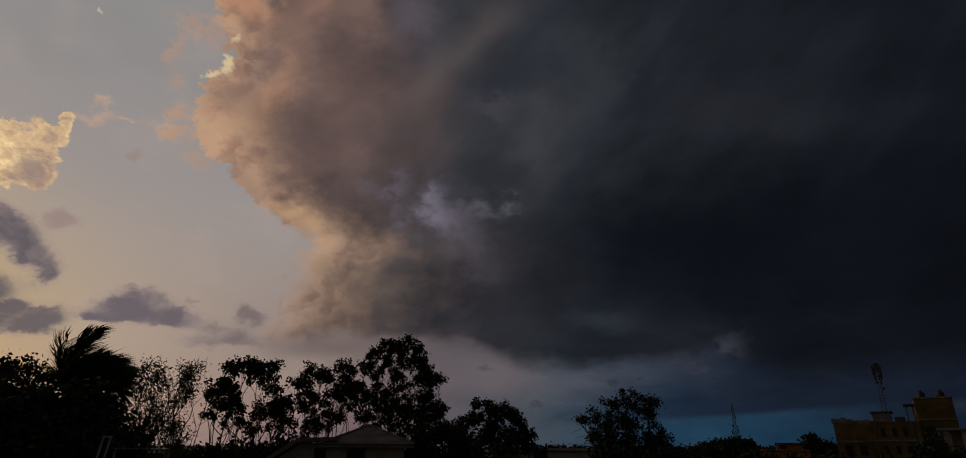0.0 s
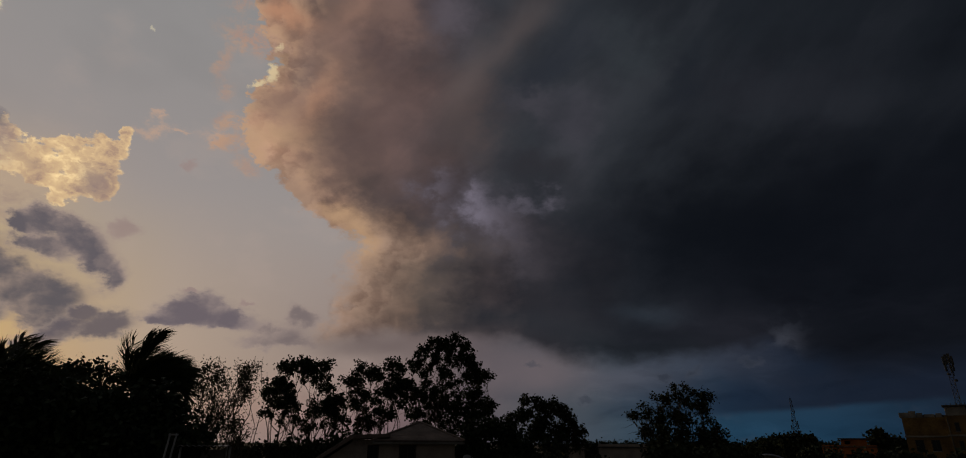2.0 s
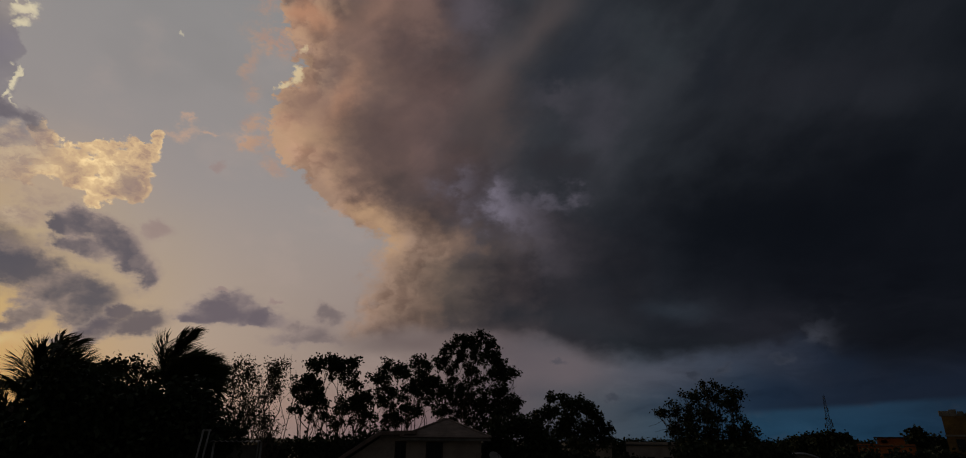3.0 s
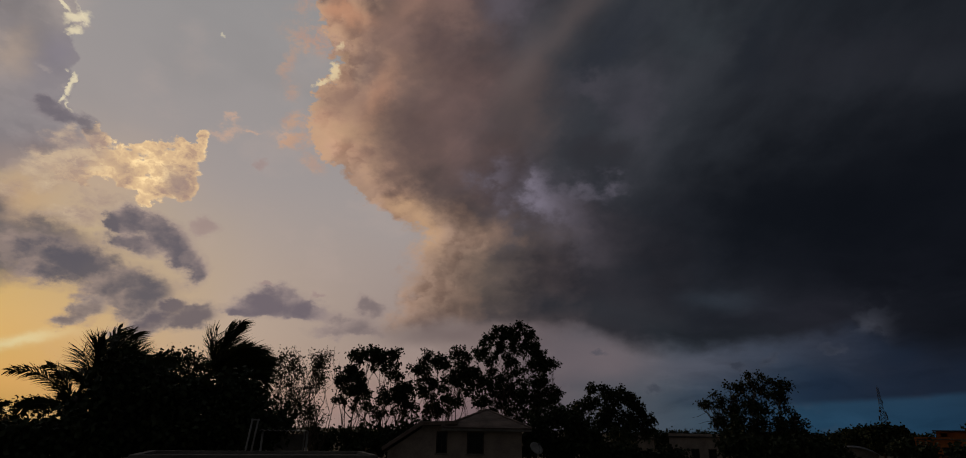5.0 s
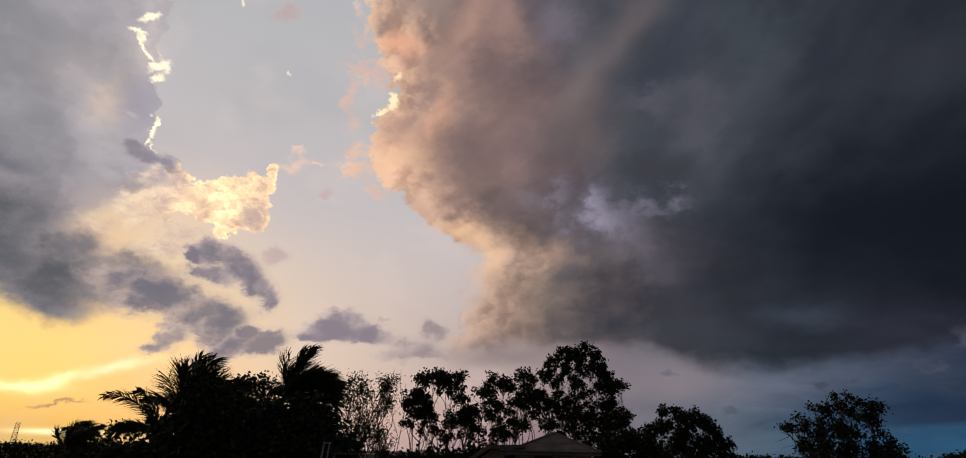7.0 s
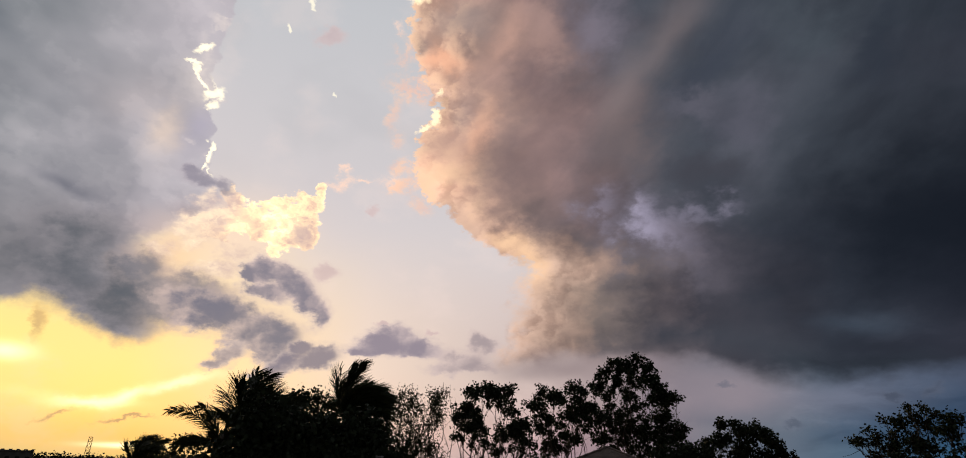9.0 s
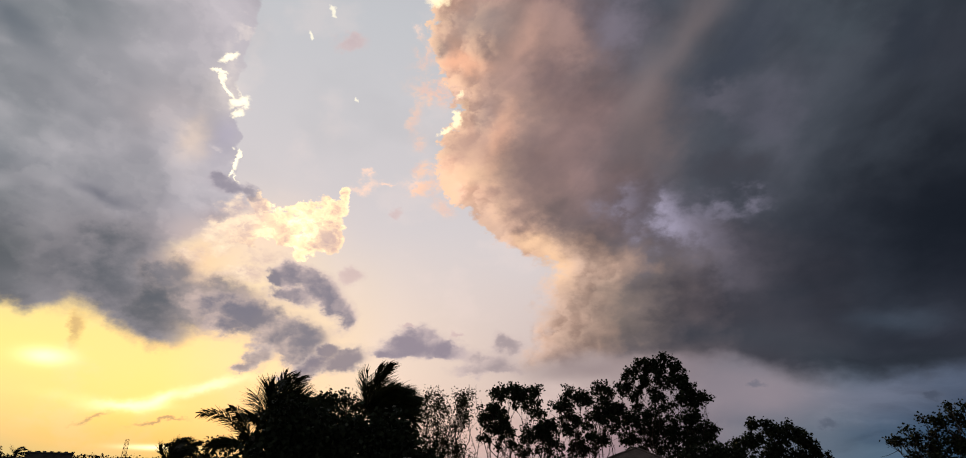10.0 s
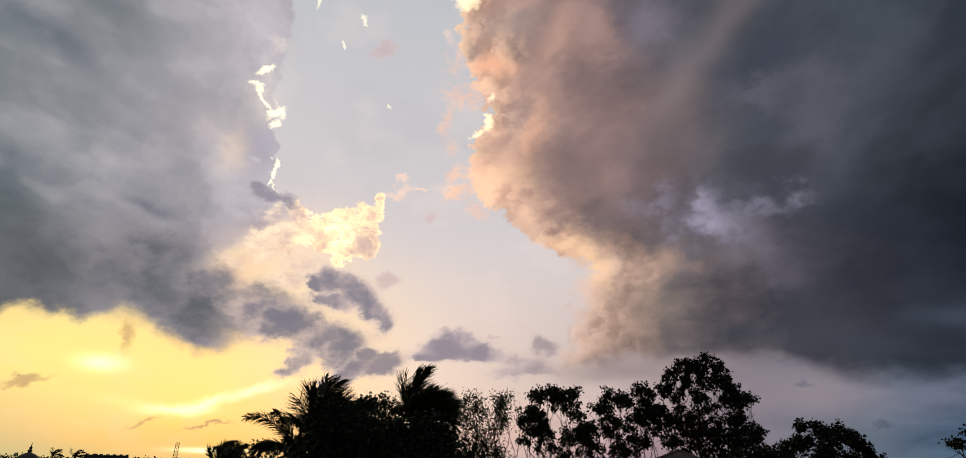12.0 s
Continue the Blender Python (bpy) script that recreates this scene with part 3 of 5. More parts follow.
def glass(name):
    mat = bpy.data.materials.new(name)
    mat.use_nodes = True
    b = mat.node_tree.nodes["Principled BSDF"]
    b.inputs["Base Color"].default_value = (0.02, 0.025, 0.03, 1)
    b.inputs["Roughness"].default_value = 0.12
    b.inputs["Specular IOR Level"].default_value = 0.4
    return mat


GROUND = surface("dry_grass_and_earth", (0.045, 0.05, 0.025), (0.13, 0.11, 0.07), 0.35, 0.95, 0.5, 12)
LEAF = surface("broad_leaf", (0.018, 0.028, 0.010), (0.042, 0.062, 0.022), 2.5, 0.75, 0, 6, 0.35, per="island")
LEAF_DRY = surface("small_olive_leaf", (0.035, 0.038, 0.014), (0.075, 0.075, 0.032), 2.5, 0.8, 0, 6, 0.35, per="island")
LEAF_PALM = surface("palm_leaflet", (0.03, 0.04, 0.014), (0.07, 0.085, 0.03), 1.5, 0.65, 0, 5, 0.3, per="island")
LEAF_FAR = surface("distant_foliage", (0.022, 0.032, 0.014), (0.05, 0.065, 0.03), 0.6, 0.9, 0, 6, 0.3, per="island")
BARK = surface("grey_brown_bark", (0.05, 0.04, 0.03), (0.15, 0.12, 0.09), 3.0, 0.95, 0.8, 9)
BARK_PALM = surface("ringed_palm_bark", (0.07, 0.058, 0.045), (0.19, 0.165, 0.13), 2.2, 0.95, 0.7, 7)
PLASTER = surface("pale_weathered_plaster", (0.28, 0.235, 0.205), (0.55, 0.47, 0.4), 0.9, 0.9, 0.25, 14)
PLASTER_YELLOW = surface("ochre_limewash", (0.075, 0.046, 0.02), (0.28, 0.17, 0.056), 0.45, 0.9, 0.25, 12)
PLASTER_ORANGE = surface("orange_paint", (0.28, 0.085, 0.025), (0.54, 0.175, 0.047), 0.5, 0.88, 0.2, 12)
CONCRETE = surface("stained_concrete", (0.12, 0.115, 0.105), (0.32, 0.3, 0.27), 0.7, 0.92, 0.35, 12)
ROOF = surface("worn_clay_roofing", (0.13, 0.1, 0.085), (0.27, 0.21, 0.18), 1.4, 0.9, 0.4, 9, 0.12)
SHEET = surface("dull_metal_sheet", (0.12, 0.125, 0.13), (0.34, 0.34, 0.34), 1.2, 0.5, 0.1, 9, metal=0.55)
STEEL = surface("galvanised_steel", (0.05, 0.05, 0.055), (0.12, 0.12, 0.12), 2.0, 0.6, 0.1, 8, metal=0.3)
PIPE = surface("white_painted_pipe", (0.2, 0.2, 0.195), (0.42, 0.42, 0.4), 4.0, 0.5, 0.05, 6)
TANK = surface("black_water_tank_plastic", (0.02, 0.02, 0.022), (0.05, 0.05, 0.05), 2.0, 0.55, 0.05, 6)
TANK_PALE = surface("pale_tank_plastic", (0.22, 0.22, 0.21), (0.38, 0.38, 0.36), 2.0, 0.55, 0.05, 6)
TIMBER = surface("dark_window_wood", (0.03, 0.022, 0.016), (0.08, 0.055, 0.04), 5.0, 0.7, 0.2, 7)
SLAB = surface("dark_roof_slab", (0.05, 0.05, 0.05), (0.12, 0.11, 0.1), 1.0, 0.9, 0.3, 9)
GLASS = glass("dark_window_glass")


# ---- helpers for meshes ----


class Net:
    """Gathers vertices and faces for one mesh."""

    def __init__(self):
        self.v, self.f, self.n = [], [], 0

    def put(self, verts, faces):
        verts = np.asarray(verts, float)
        self.v.append(verts)
        self.f.extend([tuple(int(i) + self.n for i in face) for face in faces])
        self.n += len(verts)
        return self

    def quads(self, corners):
        """Many separate quads, an array of n x 4 x 3."""
        k = len(corners)
        self.v.append(corners.reshape(-1, 3))
        idx = np.arange(k * 4).reshape(k, 4) + self.n
        self.f.extend(map(tuple, idx.tolist()))
        self.n += k * 4
        return self

    def box(self, x0, x1, y0, y1, z0, z1):
        v = [(x, y, z) for x in (x0, x1) for y in (y0, y1) for z in (z0, z1)]
        return self.put(v, [(0, 1, 3, 2), (4, 6, 7, 5), (0, 4, 5, 1), (2, 3, 7, 6), (0, 2, 6, 4), (1, 5, 7, 3)])

    def prism(self, outline, y0, y1):
        """An outline in x and z, drawn out from y0 to y1."""
        k = len(outline)
        v = [(x, y0, z) for x, z in outline] + [(x, y1, z) for x, z in outline]
        return self.put(v, [tuple(range(k)), tuple(range(2 * k - 1, k - 1, -1))] + [(i, i + k, (i + 1) % k + k, (i + 1) % k) for i in range(k)])

    def tube(self, pts, radii, sides=6):
        pts = np.asarray(pts, float)
        ways = np.gradient(pts, axis=0)
        ways /= np.linalg.norm(ways, axis=1, keepdims=True) + 1e-9
        up = np.array([0.31, 0.9, 0.1]) if abs(ways[0, 2]) > 0.7 else np.array([0.0, 0.0, 1.0])
        s = np.cross(ways, up)
        s /= np.linalg.norm(s, axis=1, keepdims=True) + 1e-9
        t = np.cross(s, ways)
        a = np.linspace(0, 2 * math.pi, sides, endpoint=False)
        ring = s[:, None] * np.cos(a)[None, :, None] + t[:, None] * np.sin(a)[None, :, None]
        v = pts[:, None] + ring * np.asarray(radii, float)[:, None, None]
        faces = [(i * sides + j, i * sides + (j + 1) % sides, (i + 1) * sides + (j + 1) % sides, (i + 1) * sides + j)
                 for i in range(len(pts) - 1) for j in range(sides)]
        faces += [tuple(range(sides - 1, -1, -1)), tuple(range((len(pts) - 1) * sides, len(pts) * sides))]
        return self.put(v.reshape(-1, 3), faces)

    def mesh(self, name, material, smooth_faces=False):
        me = bpy.data.meshes.new(name)
        me.from_pydata(np.concatenate(self.v).tolist(), [], self.f)
        me.materials.append(material)
        if smooth_faces:
            me.shade_smooth()
        me.update()
        return me


def part(name, net, material, parent, label="", soft=False, bevel=0.0):
    """Links a net as one mesh object under a thing or a part."""
    me = net.mesh(name, material, soft)
    if bevel:
        bm = bmesh.new()
        bm.from_mesh(me)
        bmesh.ops.remove_doubles(bm, verts=bm.verts, dist=1e-5)
        bmesh.ops.bevel(bm, geom=bm.edges[:], offset=bevel, segments=1, affect="EDGES")
        bm.to_mesh(me)
        bm.free()
    ob = new(name, me)
    ob.parent = parent
    return tagged(ob, label=label)


def spot(az, far, z=0.0):
    """A pose on the ground at so many degrees to the right of the first look and so far off, its y pointing away."""
    return pose(far * math.sin(radians(az)), far * math.cos(radians(az)), z, 0, 0, -az)


def thing(name, az, far, label, category, group="", z=0.0, turn=0.0):
    ob = new(name)
    ob.empty_display_size = 0.3
    ob.matrix_world = spot(az, far, z) @ pose(0, 0, 0, 0, 0, turn)
    return tagged(ob, label, category, group)


def up(el, far):
    """Height of what stands so far off and shows so many degrees over the horizon."""
    return EYE + far * math.tan(radians(el))


def side(az, az0, far):
    return far * math.tan(radians(az - az0))


# ---- ground ----
net = Net()
rings = [0, 15, 40, 90, 180, 400, 900, 2000, 4400]
va, fa = [(0, 0, 0)], []
for k, r in enumerate(rings[1:]):
    for j in range(48):
        a = 2 * math.pi * j / 48
        x, y = r * math.cos(a), r * math.sin(a)
        va.append((x, y, 0.25 * noise.noise((x * 0.03, y * 0.03, 0)) if 10 < r < 300 else 0))
        i1, i2 = 1 + k * 48 + j, 1 + k * 48 + (j + 1) % 48
        fa.append((0, i1, i2) if k == 0 else (i1 - 48, i1, i2, i2 - 48))
ground = new("ground", net.put(va, fa).mesh("ground", GROUND, True))
tagged(ground, "dark dry grass and earth of the neighbourhood at dusk", "ground", kind="structure")

# ---- plants ----
rng = np.random.default_rng(7)


def leaf_quads(centres, ways, size, width):
    """Folded leaves: a kite for each centre along its way."""
    k = len(centres)
    other = rng.normal(size=(k, 3))
    across = np.cross(ways, other)
    across /= np.linalg.norm(across, axis=1, keepdims=True) + 1e-9
    s = (size * rng.uniform(0.7, 1.3, k))[:, None]
    c = np.empty((k, 4, 3))
    c[:, 0] = centres
    c[:, 1] = centres + ways * s * 0.45 + across * s * width
    c[:, 2] = centres + ways * s + np.array([0, 0, -0.12]) * s
    c[:, 3] = centres + ways * s * 0.45 - across * s * width
    return c


def crown_leaves(net, twigs, middle, radius, size, width, clusters, per, spread, flat=0.85):
    """Leaves in small clusters on twigs, scattered through a lump of the crown with ragged gaps."""
    d = rng.normal(size=(clusters, 3))
    d /= np.linalg.norm(d, axis=1, keepdims=True)
    tips = middle + d * (radius * rng.uniform(0.25, 1.08, clusters) ** 0.6)[:, None] * np.array([1, 1, flat])
    for tip in tips[::3]:
        bend = (middle + tip) / 2 + rng.uniform(-0.2, 0.2, 3) * radius
        twigs.tube([middle - np.array([0, 0, radius * 0.3]), bend, tip], [0.02, 0.014, 0.006], 3)
    c = np.repeat(tips, per, 0) + rng.normal(size=(clusters * per, 3)) * spread
    w = rng.normal(size=(clusters * per, 3)) + np.array([0.35, 0, -0.1])
    w /= np.linalg.norm(w, axis=1, keepdims=True)
    net.quads(leaf_quads(c, w, size, width))


def tree(name, az, far, label, lumps, leaf=0.2, width=0.3, dense=1.0, stems=1, trunk=0.2, material=LEAF, fork=0.35, category="tree", group="", fill=0, spread=0.16, bit=(0.12, 0.28), body=0.88, thin=-9.0, per=11, wands=0):
    """lumps: (azimuth, elevation, radius), in degrees, of the crown's lumps; limbs run to each from the stems."""
    root = thing(name, az, far, label, category, group)
    per_deg = far * math.tan(radians(1))
    mids = np.array([(side(a, az, far), rng.uniform(-0.6, 0.6) * max(1.0, r * per_deg * 1.5), up(e, far)) for a, e, r in lumps])
    rads = np.array([r * per_deg * body for _, _, r in lumps])
    top, low_ = mids[:, 2].max(), mids[:, 2].min()
    xs = np.linspace(mids[:, 0].min(), mids[:, 0].max(), stems + 2)[1:-1] if stems > 1 else [np.average(mids[:, 0], weights=rads)]
    forks = []
    for k, x in enumerate(xs):
        h = max(1.2, low_ * (fork + 0.5) if low_ > 0 else 1.5)
        foot = np.array([x * 0.35 + (0.0 if stems == 1 else rng.uniform(-0.3, 0.3)), rng.uniform(-0.4, 0.4) if stems > 1 else 0.0, -0.15])
        head = np.array([x, 0, h])
        mid_ = (foot + head) / 2 + np.array([rng.uniform(-0.15, 0.15), 0, 0])
        bow = np.array([rng.uniform(-1, 1), rng.uniform(-1, 1), 0]) * (0.05 * h if stems > 1 else 0.02 * h)
        line = [foot * (1 - t) + head * t + (mid_ - (foot + head) / 2) * math.sin(t * math.pi) + bow * math.sin(t * 2 * math.pi) for t in np.linspace(0, 1, 9)]
        part("trunk", Net().tube(line, [trunk * (0.7 + 0.5 * (1 - t) + 0.3 * (1 - t) ** 6) for t in np.linspace(0, 1, 9)], 9), BARK, root, soft=True)
        forks.append(head)
    forks = np.array(forks)
    twigs, crown = Net(), Net()
    nodes = [(f, trunk * 0.6) for f in forks]
    for m_, r in sorted(zip(mids, rads), key=lambda q: q[0][2]):
        # each limb springs from the nearest lower wood
        f, thick = min(nodes, key=lambda n_: np.linalg.norm(m_ - n_[0]) + 3.0 * max(0.0, n_[0][2] - m_[2] + 0.32 * (m_[2] - forks[0][2]) + 0.6))
        way = m_ - f
        long = np.linalg.norm(way)
        rise = np.array([0, 0, 0.1 * long])
        q = [f + way * t + rise * math.sin(t * math.pi) * w + rng.normal(size=3) * 0.05 * long for t, w in ((0.22, -0.6), (0.45, 0.4), (0.68, 1.0), (0.86, 0.8))]
        a, b = thick * 0.75, max(0.014, thick * 0.3)
        part("limb", Net().tube([f, *q, m_ + np.array([0, 0, r * 0.4])], [a, a * 0.9, a * 0.7 + b * 0.3, a * 0.4 + b * 0.6, b, 0.01], 6), BARK, root, soft=True)
        nodes += [(q[1], a * 0.8), (q[2], a * 0.65), (q[3], max(0.02, b))]
        sparse = 0.16 if m_[2] < up(thin, far) else 1.0
        n = max(4, int(sparse * dense * 26 * (r / 0.55) ** 2 * (0.2 / leaf) ** 0.8))
        crown_leaves(crown, twigs, m_, r * 1.05, leaf, width, n, per, spread)
        for _ in range(4):
            tip = m_ + rng.uniform(-0.7, 0.7, 3) * r
            twigs.tube([q[3], (q[3] + tip) / 2 + rng.normal(size=3) * 0.12, tip], [0.026, 0.018, 0.007], 4)
    # bare wands that fan up through the crown
    for _ in range(wands):
        m_ = mids[rng.integers(len(mids))]
        f = forks[np.argmin(np.abs(forks[:, 0] - m_[0]) + rng.uniform(0, 5.0, len(forks)))]
        f = f * np.array([1, 1, rng.uniform(0.45, 1.0)])
        way = m_ + rng.uniform(-0.3, 0.3, 3) - f
        bow, curl = np.clip(rng.normal(size=3), -1.2, 1.2) * 0.09 * np.linalg.norm(way), np.clip(rng.normal(size=3), -1.2, 1.2) * 0.04 * np.linalg.norm(way)
        line = [f + way * t + bow * math.sin(t * math.pi) + curl * math.sin(t * 2 * math.pi) + rng.normal(size=3) * 0.06 for t in np.linspace(0, 1, 8)]
        thick = rng.uniform(0.024, 0.05)
        twigs.tube(line, list(np.linspace(thick, 0.01, 8)), 4)
        for k in (3, 4, 5, 6):
            tip = line[k] + (way / np.linalg.norm(way) + np.clip(rng.normal(size=3), -1.5, 1.5) * 0.8) * rng.uniform(0.25, 0.6)
            twigs.tube([line[k], (line[k] + tip) / 2 + rng.normal(size=3) * 0.06, tip], [0.016, 0.012, 0.006], 3)
    for _ in range(fill):
        i, j = rng.integers(len(mids)), rng.integers(len(mids))
        near_ = np.argsort(np.linalg.norm(mids - mids[i], axis=1))[1 + j % 4]
        t = rng.uniform(0.25, 0.75)
        r = per_deg * rng.uniform(*bit)
        c = mids[i] * t + mids[near_] * (1 - t) + rng.normal(size=3) * (r * 0.6 + 0.35 * rads[i])
        crown_leaves(crown, twigs, c, r, leaf, width, max(4, int(dense * 20 * (r / 0.55) ** 2 * (0.2 / leaf) ** 0.8)), per, spread)
        f, thick = min(nodes, key=lambda n_: np.linalg.norm(c - n_[0]) + 3.0 * max(0.0, n_[0][2] - c[2] + 0.8))
        long = np.linalg.norm(c - f)
        twigs.tube([f, f * 0.66 + c * 0.34 + rng.normal(size=3) * 0.1 * long, f * 0.3 + c * 0.7 + rng.normal(size=3) * 0.1 * long, c], [0.03, 0.022, 0.016, 0.008], 4)
    tagged(part("twiggery", twigs, BARK, root), kind="stuff")
    tagged(part("crown", crown, material, root), kind="stuff")
    return root


def shrub(az, far, label, lumps, leaf=0.26, dense=2.0, group="", material=LEAF):
    return tree("shrub", az, far, label, lumps, leaf, 0.36, dense, stems=3, trunk=0.07, material=material, category="shrub", group=group, spread=0.22)


def frond_net(start, way, length, wind, droop, seed, leaflet=0.8, width=0.021, hang=0.05, pairs=80, twist=0.0):
    """One palm frond: a bent midrib and two ranks of narrow leaflets that stream in the wind."""
    r = np.random.default_rng(seed)
    steps = 16
    p, d = np.array(start, float), np.array(way, float)
    d /= np.linalg.norm(d)
    pts = [p.copy()]
    for k in range(steps):
        t = (k + 1) / steps
        d = d + wind * (0.05 + 0.16 * t) + np.array([0, 0, -droop * (0.05 + 0.17 * t)])
        d /= np.linalg.norm(d)
        p = p + d * length / steps
        pts.append(p.copy())
    pts = np.array(pts)
    rib = Net().tube(pts, np.linspace(0.035, 0.006, steps + 1), 5)
    leaves = Net()
    k = pairs
    t = np.repeat(np.linspace(0.14, 0.995, k), 2) + r.normal(0, 0.004, 2 * k)
    t = np.clip(t, 0.1, 1.0)
    i = np.minimum((t * steps).astype(int), steps - 1)
    base = pts[i] + (pts[i + 1] - pts[i]) * (t * steps - i)[:, None]
    along = pts[i + 1] - pts[i]
    along /= np.linalg.norm(along, axis=1, keepdims=True)
    flank = np.cross(along, np.array([0.05, 0.1, 1.0]))
    flank /= np.linalg.norm(flank, axis=1, keepdims=True) + 1e-9
    rise = np.cross(flank, along)
    flank = flank * math.cos(radians(twist)) + rise * math.sin(radians(twist))
    sign = np.tile([1.0, -1.0], k)[:, None]
    wv = np.array(wind)[None]
    go = along * 0.8 + flank * sign * 0.85 + wv * 0.45 + np.array([0, 0, hang]) + r.normal(0, 0.16, (2 * k, 3))
    go /= np.linalg.norm(go, axis=1, keepdims=True)
    size = (leaflet * (0.35 + 0.65 * np.sin(np.clip(t, 0, 1) * 2.6 + 0.25)) * r.uniform(0.8, 1.12, 2 * k))[:, None]
    mid_ = base + go * size * 0.55
    go2 = go + wv * 0.75 + np.array([0, 0, -0.28])
    go2 /= np.linalg.norm(go2, axis=1, keepdims=True)
    tip = mid_ + go2 * size * 0.5
    ac = np.cross(go, along + 0.01)
    ac /= np.linalg.norm(ac, axis=1, keepdims=True) + 1e-9
    ac = ac * width
    q = np.stack([base - ac * 0.7, base + ac * 0.7, mid_ + ac, mid_ - ac], 1)
    leaves.quads(q)
    v = np.stack([mid_ - ac, mid_ + ac, tip], 1).reshape(-1, 3)
    leaves.put(v, np.arange(len(v)).reshape(-1, 3).tolist())
    return rib, leaves


def palm(az, far, label, crown_el, fronds, lean=0.0, size=1.0, trunk=0.13, seed=1, group="coconut palms", leaflet=0.75, hang=0.05, pairs=78, twist=(-55, 55)):
    """fronds: (turn, rise, length, wind, droop); turn 0 points to the right, 90 away."""
    root = thing("coconut_palm", az, far, label, "palm tree", group)
    h = up(crown_el, far)
    t = np.linspace(0, 1, 12)
    line = np.stack([lean * (t ** 1.8 - 1), 0.1 * np.sin(t * 5), t * h - 0.15 * (1 - t)], 1)
    radii = trunk * (1.25 - 0.45 * t) * (1 + 0.06 * np.cos(np.arange(12) * 2.4))
    part("trunk", Net().tube(line, radii, 10), BARK_PALM, root, soft=True)
    heart = Net().tube([line[-1] + (0, 0, -0.3), line[-1] + (0, 0, 0.1), line[-1] + (0.05, 0, 0.7)], [trunk * 0.9, trunk * 1.1, 0.02], 8)
    part("crownshaft", heart, BARK_PALM, root, soft=True)
    for k, (turn, rise, length, gust, droop) in enumerate(fronds):
        way = (math.cos(radians(turn)) * math.cos(radians(rise)), math.sin(radians(turn)) * math.cos(radians(rise)), math.sin(radians(rise)))
        rib, leaves = frond_net(line[-1] + (0, 0, 0.05), way, length * size, np.array([gust, 0.03, 0.0]), droop, seed * 100 + k, leaflet * size, hang=hang, pairs=pairs, twist=rng.uniform(*twist))
        f = part("frond", rib, LEAF_PALM, root)
        tagged(part("foliage", leaves, LEAF_PALM, f), kind="stuff")
    return root


def swept(n, seed, length, gust=0.8, low=30):
    """Fronds that leave the crown all round and are swept over to the right by the wind."""
    r = np.random.default_rng(seed)
    out = []
    for k in range(n):
        turn = 360 * (k + r.uniform(-0.3, 0.3)) / n
        left = max(0.0, -math.cos(radians(turn)))
        rise = r.uniform(low, 80) + (85 - low) * 0.35 * left
        out.append((turn, min(rise, 86), length * r.uniform(0.85, 1.1) * (1 - 0.15 * left), gust * r.uniform(0.5, 1.1), r.uniform(0.3, 0.75)))
    return out


WINDY = "coconut palm with long fronds streaming in the wind"
palm(-43.4, 22, WINDY, 1.6, swept(30, 11, 1.85, 0.7, 42) + [(165, 66, 2.0, 0.3, 0.3), (150, 78, 2.3, 0.35, 0.3), (185, 54, 1.7, 0.35, 0.4), (200, 62, 1.9, 0.4, 0.4), (160, 46, 1.5, 0.35, 0.5), (175, 74, 2.2, 0.3, 0.25), (20, 70, 2.1, 0.3, 0.4)], 0.5, seed=1, leaflet=1.0)
palm(-34.9, 23, WINDY, 3.1, swept(20, 12, 1.75, 0.7, 42) + [(165, 82, 2.3, 0.25, 0.3), (160, 68, 2.2, 0.45, 0.3), (150, 74, 2.4, 0.4, 0.35), (190, 60, 1.9, 0.45, 0.4), (10, 66, 1.9, 0.3, 0.6), (350, 50, 1.7, 0.25, 0.8), (0, 20, 1.5, 0.2, 0.9)], 0.4, seed=2, leaflet=1.0)
palm(-45.5, 21, "low coconut palm with a bent frond against the sunset", 0.7, [(178, 60, 2.15, -0.1, 0.6), (178, 74, 1.6, -0.05, 0.6), (172, 30, 1.2, -0.05, 0.4), (195, 26, 1.4, 0.0, 0.5), (100, 76, 1.5, 0.3, 0.6), (40, 62, 1.6, 0.3, 0.7), (0, 48, 1.7, 0.3, 0.8),
                             (250, 40, 1.4, 0.2, 0.8), (300, 50, 1.5, 0.3, 0.7)], 0.2, seed=3, leaflet=0.46, hang=-0.1, pairs=64, twist=(40, 70))
palm(-51.6, 40, "distant coconut palm bent over by wind", -0.7, swept(12, 13, 1.9, 0.6, 25), 0.6, seed=4)
far_palm = palm(-62.1, 170, "small far-off palm on the horizon", 0.02, swept(9, 14, 2.5, 0.7, 20), 0.4, seed=5, group="far palms")
copy_thing(far_palm, spot(-63.5, 200) @ pose(0, 0, 0.3, 0, 0, 30))

